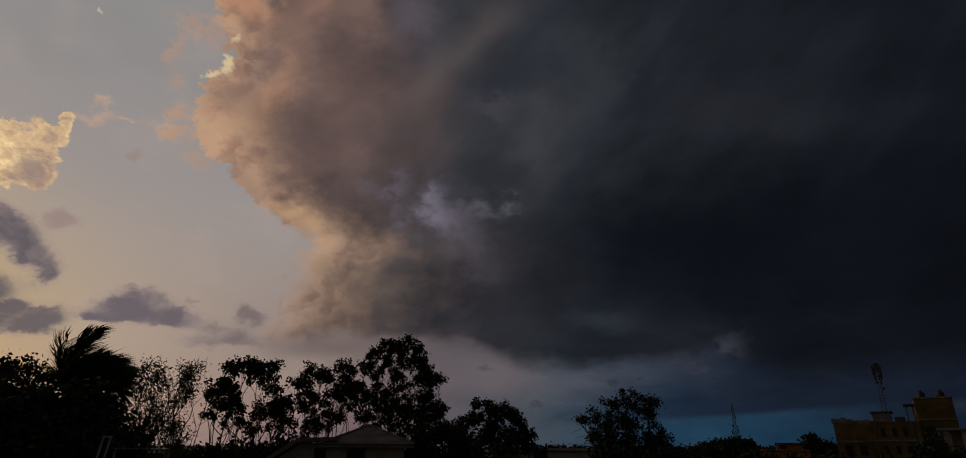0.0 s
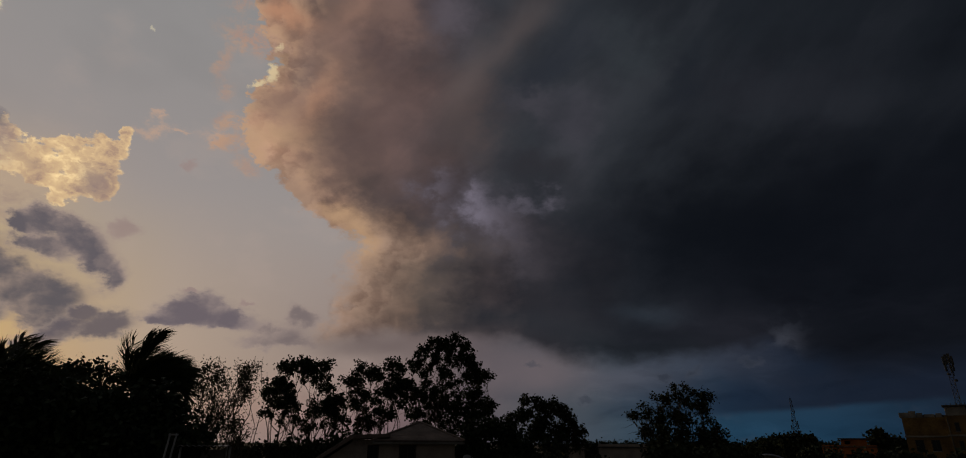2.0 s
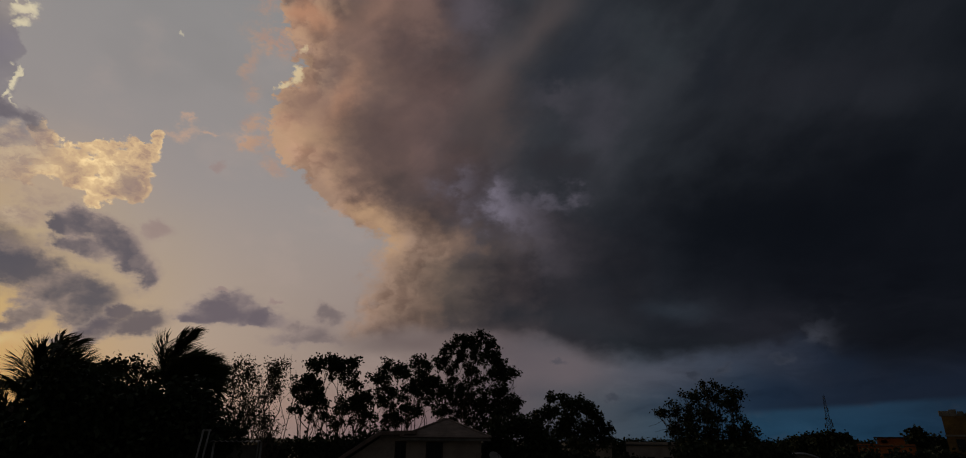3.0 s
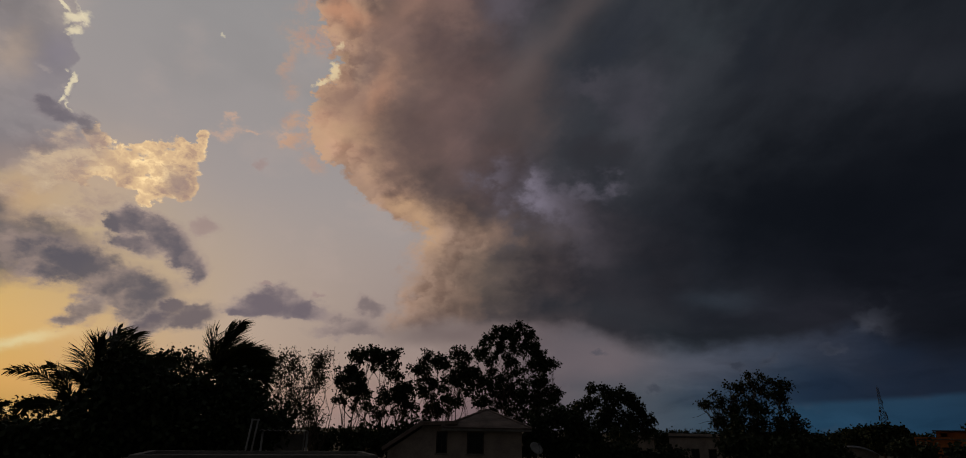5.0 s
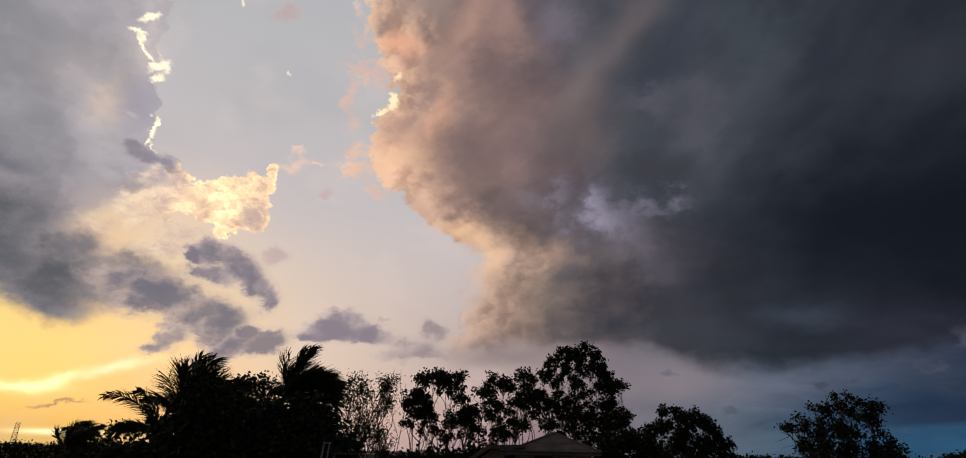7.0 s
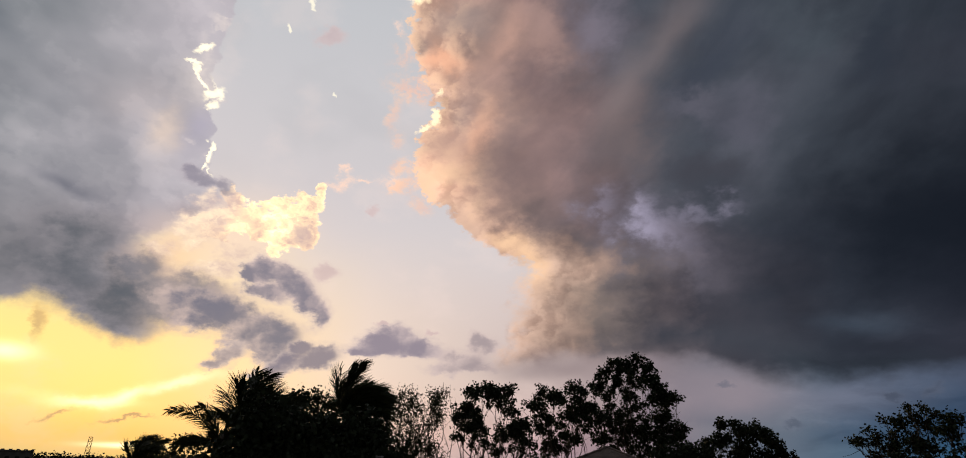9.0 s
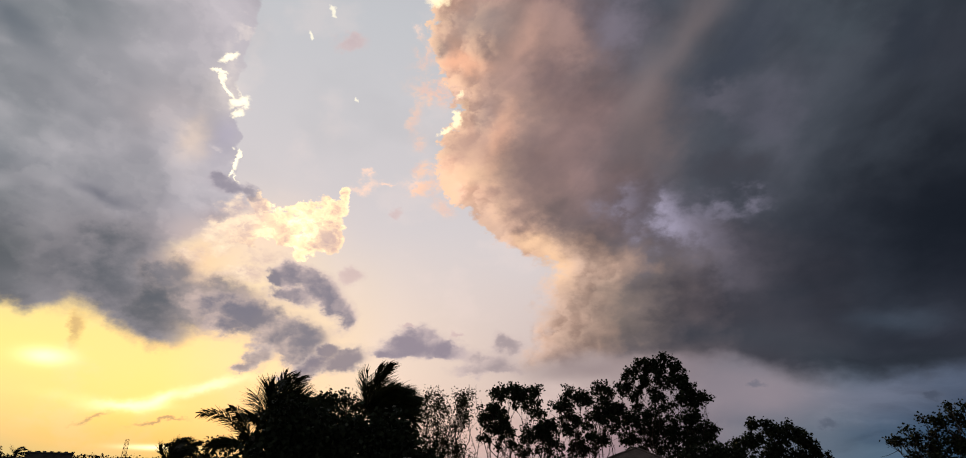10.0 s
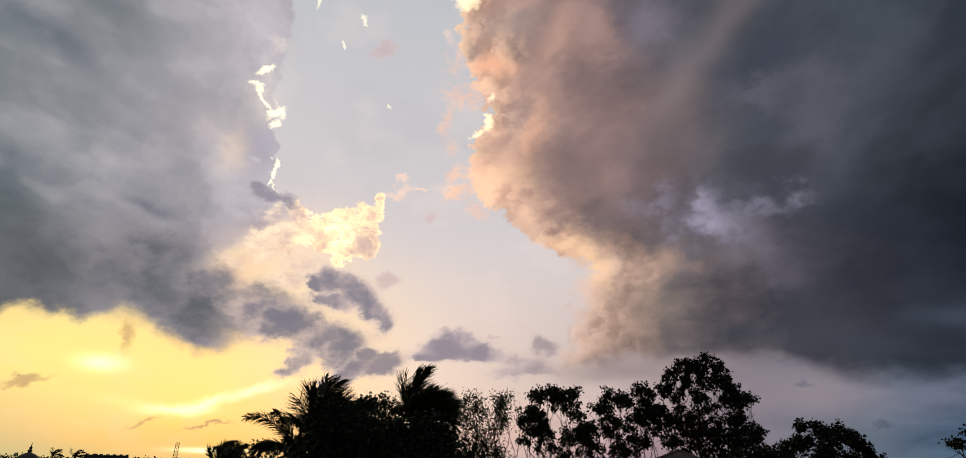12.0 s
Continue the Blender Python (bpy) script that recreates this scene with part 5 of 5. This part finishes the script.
def dish(az, far, z, radius):
    """A dish aerial: a shallow bowl tipped to the sky, with its mast, arm and head."""
    d = thing("satellite_dish", az, far, "pale metal satellite dish on a short mast", "satellite dish", z=z)
    part("mast", Net().tube([(0, 0.1, -0.02), (0, 0.1, 0.3), (0, 0.06, 0.5)], [0.03, 0.03, 0.03], 10), STEEL, d, soft=True)
    part("base_plate", Net().box(-0.14, 0.14, -0.04, 0.24, 0.0, 0.02), STEEL, d)
    axis = Vector((0.45, -0.62, 0.64)).normalized()
    u = axis.cross(Vector((0, 0, 1))).normalized()
    v = u.cross(axis)
    hub = Vector((0, 0.02, 0.5))
    verts, faces, n = [], [], 24
    for back in (0.0, -0.02):
        for r in (0.02, 0.35, 0.7, 1.0):
            for k in range(n):
                a = 2 * math.pi * k / n
                verts.append(hub + (u * math.cos(a) + v * math.sin(a)) * r * radius + axis * (0.22 * radius * r * r + back))
    for ring in (0, 1, 2, 4, 5, 6):
        for k in range(n):
            q = [ring * n + k, ring * n + (k + 1) % n, (ring + 1) * n + (k + 1) % n, (ring + 1) * n + k]
            faces.append(q if ring < 3 else q[::-1])
    faces += [[3 * n + k, 3 * n + (k + 1) % n, 7 * n + (k + 1) % n, 7 * n + k] for k in range(n)]
    faces += [list(range(n))[::-1], list(range(4 * n, 5 * n))]
    part("reflector", Net().put([tuple(p) for p in verts], faces), TANK_PALE, d, soft=True)
    tip = hub + axis * radius * 1.05
    arm = part("feed_arm", Net().tube([tuple(hub - v * radius * 0.95 + axis * 0.22 * radius), tuple((hub + tip) / 2 - v * radius * 0.6), tuple(tip)], [0.014, 0.014, 0.014], 8), STEEL, d, soft=True)
    part("feed_head", Net().tube([tuple(tip - axis * 0.07), tuple(tip + axis * 0.06)], [0.035, 0.03], 10), TANK, arm, soft=True)


dish(-5.9, 33, up(-2.5, 33), 0.38)


def low_building(az0, az1, far, top, label, material, windows=0, parapet=0.35, deep=7.0, name="low_building", group=""):
    """A flat-roofed house block whose front faces the viewer."""
    mid_az = (az0 + az1) / 2
    b = thing(name, mid_az, far, label, "building", group)
    xa, xb, z = side(az0, mid_az, far), side(az1, mid_az, far), up(top, far)
    roof_z = z - parapet
    holes = []
    if windows:
        step = (xb - xa) / windows
        for k in range(windows):
            c = xa + step * (k + 0.5)
            holes.append((c - step * 0.24, c + step * 0.24, roof_z - 2.2, roof_z - 1.0))
    part("front_wall", wall_with_holes(xa, xb, -0.1, roof_z, 0, 0.25, holes), material, b)
    part("back_wall", Net().box(xa, xb, deep, deep + 0.25, -0.1, roof_z), material, b)
    part("side_wall", Net().box(xa, xa + 0.25, 0.253, deep - 0.003, -0.1, roof_z), material, b)
    part("side_wall", Net().box(xb - 0.25, xb, 0.253, deep - 0.003, -0.1, roof_z), material, b)
    part("roof", Net().box(xa - 0.15, xb + 0.15, -0.15, deep + 0.4, roof_z + 0.003, roof_z + 0.14), SLAB, b, bevel=0.02)
    net = Net().box(xa, xb, 0, 0.14, roof_z + 0.143, z).box(xa, xb, deep + 0.1, deep + 0.24, roof_z + 0.143, z)
    part("parapet", net.box(xa, xa + 0.14, 0.143, deep + 0.097, roof_z + 0.143, z).box(xb - 0.14, xb, 0.143, deep + 0.097, roof_z + 0.143, z), material, b)
    for q in holes:
        window(b, *q, 0, 0.25)
    return b


low_building(6.2, 10.5, 62, -0.06, "low pale flat-roofed building between trees", PLASTER, windows=3)
low_building(2.6, 4.9, 58, -0.25, "small pale flat-roofed outbuilding behind a tree", PLASTER, windows=1)
low_building(-41.0, -20.6, 13.0, -2.42, "flat roof edge of a neighbouring low house", CONCRETE, windows=0, parapet=0.2, deep=2.0)
low_building(-23.0, -20.1, 41, -1.0, "low plastered outbuilding with a flat roof", PLASTER, windows=0)


def concrete_frame():
    """Unfinished storeys: slabs on columns, with set-back walls."""
    far, az = 62, 40.5
    b = thing("unfinished_building", az, far, "unfinished grey concrete building with open bays", "building")
    xs = [side(a, az, far) for a in (37.6, 38.7, 40.0, 41.4, 42.8)]
    z = [0.0, up(-2.9, far), up(-0.55, far), up(1.55, far)]
    for z0, z1 in zip(z, z[1:]):
        part("floor_slab", Net().box(xs[0] - 0.5, xs[-1] + 0.3, -0.5, 7, z1 - 0.16, z1), CONCRETE, b, bevel=0.02)
        for x_ in xs:
            for y_ in (0.0, 3.2, 6.4):
                part("column", Net().box(x_ - 0.14, x_ + 0.14, y_, y_ + 0.28, z0 + (0.003 if z0 else -0.1), z1 - 0.163), PLASTER, b)
        part("infill_wall", Net().box(xs[0] + 0.2, xs[-1] - 0.2, 3.6, 3.8, z0 + 0.003, z1 - 0.17), CONCRETE, b)
        part("railing", Net().box(xs[0] + 0.15, xs[-1], 0.05, 0.12, z0 + 0.85 + (0.003 if z0 else 0), z0 + 0.95), SLAB, b)
    part("rooftop_room", Net().box(xs[1] + 0.6, xs[2] + 0.5, 2.0, 5.0, z[-1] + 0.003, z[-1] + 0.9), CONCRETE, b, bevel=0.03)


concrete_frame()


def arched_shed():
    far, az = 55, 20.4
    s = thing("arched_shed", az, far, "low shed with a curved dull metal roof", "shed")
    xa, xb, top = side(18.6, az, far), side(22.2, az, far), up(-0.85, far)
    eave = top - 0.55
    pts = [(xa + (xb - xa) * k / 12, eave + 0.55 * math.sin(math.pi * k / 12) ** 0.8) for k in range(13)]
    part("curved_roof", Net().prism(pts + [(x, z - 0.05) for x, z in reversed(pts)], 0, 8), SHEET, s)
    part("gable_wall", Net().prism([(xa + 0.1, -0.1), (xb - 0.1, -0.1)] + [(min(max(x, xa + 0.1), xb - 0.1), z - 0.06) for x, z in reversed(pts)], 0.3, 0.5), CONCRETE, s)
    part("gable_wall", Net().prism([(xa + 0.1, -0.1), (xb - 0.1, -0.1)] + [(min(max(x, xa + 0.1), xb - 0.1), z - 0.06) for x, z in reversed(pts)], 7.4, 7.6), CONCRETE, s)


arched_shed()


def orange_house():
    far = 112
    b = low_building(24.6, 28.4, far, -0.02, "small orange house with a rooftop room", PLASTER_ORANGE, windows=3, name="orange_house")
    az = 26.5
    xa, xb, z0, z1 = side(26.0, az, far), side(27.8, az, far), up(-0.02, far) - 0.2, up(0.42, far)
    part("rooftop_room", wall_with_holes(xa, xb, z0, z1, 1.5, 1.7, [(xa + 0.5, xa + 1.3, z0 + 0.3, z1 - 0.25)]).box(xa, xa + 0.2, 1.703, 5, z0, z1).box(xb - 0.2, xb, 1.703, 5, z0, z1).box(xa, xb, 5.003, 5.2, z0, z1), PLASTER_ORANGE, b)
    part("roof_slab", Net().box(xa - 0.4, xb + 0.4, 1.0, 5.7, z1 + 0.003, z1 + 0.17), SLAB, b, "dark overhanging roof slab", bevel=0.02)


orange_house()


def yellow_block():
    """A block of ochre flats: a front wing, a middle with windows, and a stair tower."""
    far, az = 90.0, 34.4
    b = thing("apartment_building", az, far, "ochre limewashed block of flats with stair tower and parapets", "building")

    def x(a):
        return side(a, az, far)

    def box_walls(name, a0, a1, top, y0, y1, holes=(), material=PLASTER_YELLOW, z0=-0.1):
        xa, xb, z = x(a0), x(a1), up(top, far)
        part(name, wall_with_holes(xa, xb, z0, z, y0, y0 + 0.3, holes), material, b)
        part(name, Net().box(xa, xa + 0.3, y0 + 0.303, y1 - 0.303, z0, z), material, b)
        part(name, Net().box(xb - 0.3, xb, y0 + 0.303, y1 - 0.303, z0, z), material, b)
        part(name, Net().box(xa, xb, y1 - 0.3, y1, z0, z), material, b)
        part("roof_slab", Net().box(xa + 0.31, xb - 0.31, y0 + 0.31, y1 - 0.31, z - 0.75, z - 0.6), SLAB, b)
        for q in holes:
            window(b, *q, y0, 0.3)

    rows = [up(1.3, far), up(0.0, far), up(-1.6, far)]
    left = [(x(a) - 0.45, x(a) + 0.45, z - 0.7, z + 0.6) for a in (31.2, 32.2) for z in rows[1:]]
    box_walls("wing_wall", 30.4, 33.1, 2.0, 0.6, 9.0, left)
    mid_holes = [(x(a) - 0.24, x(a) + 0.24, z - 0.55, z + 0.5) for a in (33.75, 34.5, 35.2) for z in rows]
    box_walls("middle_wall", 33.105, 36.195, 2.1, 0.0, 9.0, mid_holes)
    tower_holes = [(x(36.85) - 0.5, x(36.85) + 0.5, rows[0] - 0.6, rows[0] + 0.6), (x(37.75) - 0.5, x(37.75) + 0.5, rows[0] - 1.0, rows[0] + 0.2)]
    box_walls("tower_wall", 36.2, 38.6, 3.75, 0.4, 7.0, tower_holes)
    # bands, parapet posts and broken edges of the roof
    part("string_course", Net().box(x(33.105) - 0.1, x(36.195), -0.14, -0.003, up(0.62, far), up(0.75, far)), CONCRETE, b, bevel=0.02)
    part("string_course", Net().box(x(30.4) - 0.1, x(33.1), 0.46, 0.597, up(0.55, far), up(0.68, far)), CONCRETE, b, bevel=0.02)
    part("string_course", Net().box(x(36.2), x(38.6) + 0.08, 0.26, 0.397, up(2.15, far), up(2.27, far)), CONCRETE, b, bevel=0.02)
    for a, w, t in ((30.6, 0.5, 2.4), (31.15, 0.35, 2.5), (31.6, 0.3, 2.35), (32.2, 0.5, 2.25), (32.8, 0.3, 2.3)):
        part("parapet_post", Net().box(x(a) - w, x(a) + w, 0.6, 0.95, up(2.0, far) + 0.003, up(t, far)), CONCRETE, b, bevel=0.03)
    r_ = np.random.default_rng(21)
    for k in range(14):
        a, w, t = 30.6 + 0.19 * k, r_.uniform(0.08, 0.4), r_.uniform(2.0, 2.36)
        part("rooftop_clutter", Net().box(x(a) - w, x(a) + w, 2.0 + 0.5 * (k % 3), 2.5 + 0.5 * (k % 3), up(2.0, far) - 0.6, up(t, far)), SLAB, b, bevel=0.04)
    for k in range(5):
        part("reinforcing_bar", Net().tube([(x(33.3 + 0.3 * k), 6.0, up(2.0, far)), (x(33.3 + 0.3 * k) + 0.1, 6.0, up(3.15, far) + 0.1 * k)], [0.03, 0.03], 5), SLAB, b)
    part("coping", Net().box(x(36.15), x(38.65), 0.28, 0.8, up(3.75, far) + 0.003, up(3.86, far)), CONCRETE, b, bevel=0.02)
    # rooftop room behind the parapet
    xa, xb = x(33.2), x(34.5)
    part("rooftop_room", Net().box(xa, xb, 3.0, 6.5, up(2.1, far) - 0.6, up(2.85, far)), CONCRETE, b, bevel=0.03)
    part("roof_slab", Net().box(xa - 0.2, xb + 0.3, 2.8, 6.7, up(2.85, far) + 0.003, up(2.96, far)), SLAB, b, bevel=0.02)
    part("rooftop_clutter", Net().box(x(34.7), x(35.4), 2.0, 4.0, up(2.1, far) - 0.6, up(2.5, far)), SLAB, b, bevel=0.05)
    # open landing beside the tower
    for a in (35.6, 36.05):
        part("column", Net().box(x(a) - 0.1, x(a) + 0.1, 1.2, 1.4, up(2.1, far) - 0.6, up(3.3, far)), CONCRETE, b)
    part("landing_slab", Net().box(x(35.45), x(36.195), 0.9, 4.0, up(3.3, far) + 0.003, up(3.42, far)), SLAB, b, bevel=0.02)
    # stains of soot-dark drain pipes
    for a, y in ((33.25, -0.07), (35.75, -0.07), (36.4, 0.33)):
        part("drain_pipe", Net().tube([(x(a), y, 0.2), (x(a), y, up(1.95, far))], [0.06, 0.06], 8), SLAB, b)


yellow_block()
for a in (36.75, 37.95):
    tank(a, 93.5, "black plastic water tank on the stair tower", up(3.75, 90) - 0.6, 0.42, 1.75, TANK, "rooftop tanks")


# ---- masts ----
def lattice_mast(az, far, label, top, wide0, wide1, legs=4, bays=12, thick=0.06, dishes=(), panels=(), z_cut=0.0, name="lattice_mast", cap=False):
    """A tapered lattice mast with braces; dishes and aerial panels are (elevation, side, size)."""
    s = thing(name, az, far, label, "mast")
    h = up(top, far)
    ang = [2 * math.pi * (k + 0.5) / legs for k in range(legs)]

    def corner(k, t):
        w = wide0 + (wide1 - wide0) * t
        return np.array([w / 2 * 1.2 * math.cos(ang[k % legs]), w / 2 * 1.2 * math.sin(ang[k % legs]), h * t])
    for k in range(legs):
        part("leg", Net().tube([corner(k, 0), corner(k, 1)], [thick, thick * 0.7], 5), STEEL, s)
    for i in range(bays):
        t0, t1 = i / bays, (i + 1) / bays
        net = Net()
        for k in range(legs):
            net.tube([corner(k, t0), corner(k + 1, t1)], [thick * 0.5] * 2, 4).tube([corner(k + 1, t0), corner(k, t1)], [thick * 0.5] * 2, 4).tube([corner(k, t1), corner(k + 1, t1)], [thick * 0.5] * 2, 4)
        part("brace", net, STEEL, s)
    for el, dx, size in panels:
        z = up(el, far)
        t = z / h
        x = dx
        part("aerial", Net().box(x - size * 0.22, x + size * 0.22, -0.15, 0.15, z - size, z + size), STEEL, s, bevel=0.03)
        part("bracket", Net().tube([(0, 0, z), (x, 0, z)], [thick * 0.6] * 2, 5), STEEL, s)
    for el, dx, size in dishes:
        z = up(el, far)
        part("dish", Net().tube([(dx, -0.5, z), (dx, -0.42, z), (dx, -0.25, z), (dx, -0.05, z)], [size, size, size * 0.75, 0.1], 16), STEEL, s, soft=True)
        part("bracket", Net().tube([(0, 0, z), (dx, -0.05, z)], [thick * 0.6] * 2, 5), STEEL, s)
    if not cap:
        part("spike", Net().tube([(0, 0, h - 0.05), (0, 0, h + wide1 * 1.5)], [thick * 0.7, thick * 0.3], 5), STEEL, s)
    return s


lattice_mast(22.9, 280, "tall slim lattice mast with aerials on the skyline", 3.7, 3.0, 0.7, 4, 16, 0.11, dishes=[(1.0, 1.0, 0.5), (1.9, -0.7, 0.45)], panels=[(1.4, 1.3, 0.9), (1.35, -1.3, 0.9), (2.6, 0.7, 0.6), (1.7, 1.1, 0.8)])
lattice_mast(34.25, 135, "phone mast crowded with aerial panels", 6.3, 1.3, 0.6, 3, 18, 0.05, dishes=[(4.6, 0.45, 0.25), (5.1, -0.4, 0.25)],
             panels=[(6.1, 0.62, 0.8), (6.1, -0.62, 0.8), (6.25, 0.22, 0.9), (6.2, -0.25, 0.9), (5.6, 0.55, 0.7), (5.6, -0.55, 0.7), (5.5, 0.2, 0.7), (5.1, 0.35, 0.4)], name="phone_mast")
lattice_mast(-55.1, 350, "open lattice mast on the sunset horizon", 1.4, 2.6, 1.8, 4, 7, 0.14, name="lattice_mast", cap=True)

# ---- the sunset horizon ----


def far_block():
    far, az = 180, -60.0
    b = low_building(-61.5, -58.5, far, 0.3, "dark flat-roofed block with a stepped parapet on the horizon", CONCRETE, windows=5, parapet=0.4, name="far_building")
    for k in range(7):
        c = side(-61.3 + 0.46 * k, az, far)
        part("merlon", Net().box(c - 0.35, c + 0.35, 0.0, 0.14, up(0.3, far) + 0.003, up(0.3, far) + 0.22), CONCRETE, b)


far_block()


def shrine():
    far = 120
    s = thing("domed_shrine", -65.0, far, "small domed shrine with a pointed finial, dark against sunset", "shrine")
    z = up(-0.12, far)
    part("body", Net().box(-1.3, 1.3, -1.3, 1.3, -0.1, z - 0.5), CONCRETE, s, bevel=0.05)
    part("cornice", Net().box(-1.6, 1.6, -1.6, 1.6, z - 0.497, z - 0.3), CONCRETE, s, bevel=0.04)
    prof = [(1.5, 0), (1.56, 0.25), (1.38, 0.6), (0.95, 0.95), (0.45, 1.15), (0.24, 1.25)]
    part("dome", Net().tube([(0, 0, z - 0.3 + h) for _, h in prof], [r for r, _ in prof], 20), CONCRETE, s, soft=True)
    fin = [(0.22, 0), (0.34, 0.2), (0.3, 0.35), (0.12, 0.45), (0.24, 0.62), (0.2, 0.75), (0.08, 0.9), (0.05, 1.25), (0.01, 1.5)]
    part("finial", Net().tube([(0, 0, z + 0.95 + h) for _, h in fin], [r for r, _ in fin], 12), CONCRETE, s, soft=True)


shrine()


# ---- yard in front of the undergrowth ----
def yard():
    far, az = 16.5, -31.8
    p = thing("pipe_frame", az, far, "two thin white pipes joined at the top", "pipe")
    top = up(0.62, far)
    for x0, x1 in ((-0.12, -0.04), (0.02, 0.1)):
        part("pipe", Net().tube([(x0 * 2.2, 0, -0.1), (x0, 0, up(-2.4, far)), (x1, 0, top)], [0.024] * 3, 8), PIPE, p, soft=True)
    part("cross_pipe", Net().tube([(-0.08, 0, top - 0.03), (0.14, 0, top - 0.03)], [0.02, 0.02], 8), PIPE, p, soft=True)
    far, az = 17.0, -29.2
    s = thing("open_shed", az, far, "open shed with a flat metal sheet roof", "shed")
    xa, xb, z = side(-31.3, az, far), side(-27.0, az, far), up(-0.4, far)
    for k in range(9):
        a = xa + (xb - xa) * k / 9
        w = (xb - xa) / 9
        part("roof_sheet", Net().prism([(a + 0.003, z), (a + w * 0.45, z + 0.035), (a + w - 0.003, z), (a + w - 0.003, z - 0.012), (a + w * 0.45, z + 0.023), (a + 0.003, z - 0.012)], 0, 3), SHEET, s)
    for x_, y_ in ((xa + 0.1, 0.1), (xb - 0.03, 0.1), (xa + 0.1, 2.8), (xb - 0.03, 2.8)):
        part("post", Net().tube([(x_, y_, -0.1), (x_, y_, z - 0.015)], [0.035, 0.03], 8), PIPE, s, soft=True)
    part("back_panel", Net().box(xa + 0.1, xb - 0.05, 2.86, 2.92, -0.1, z - 0.1), SHEET, s)


yard()
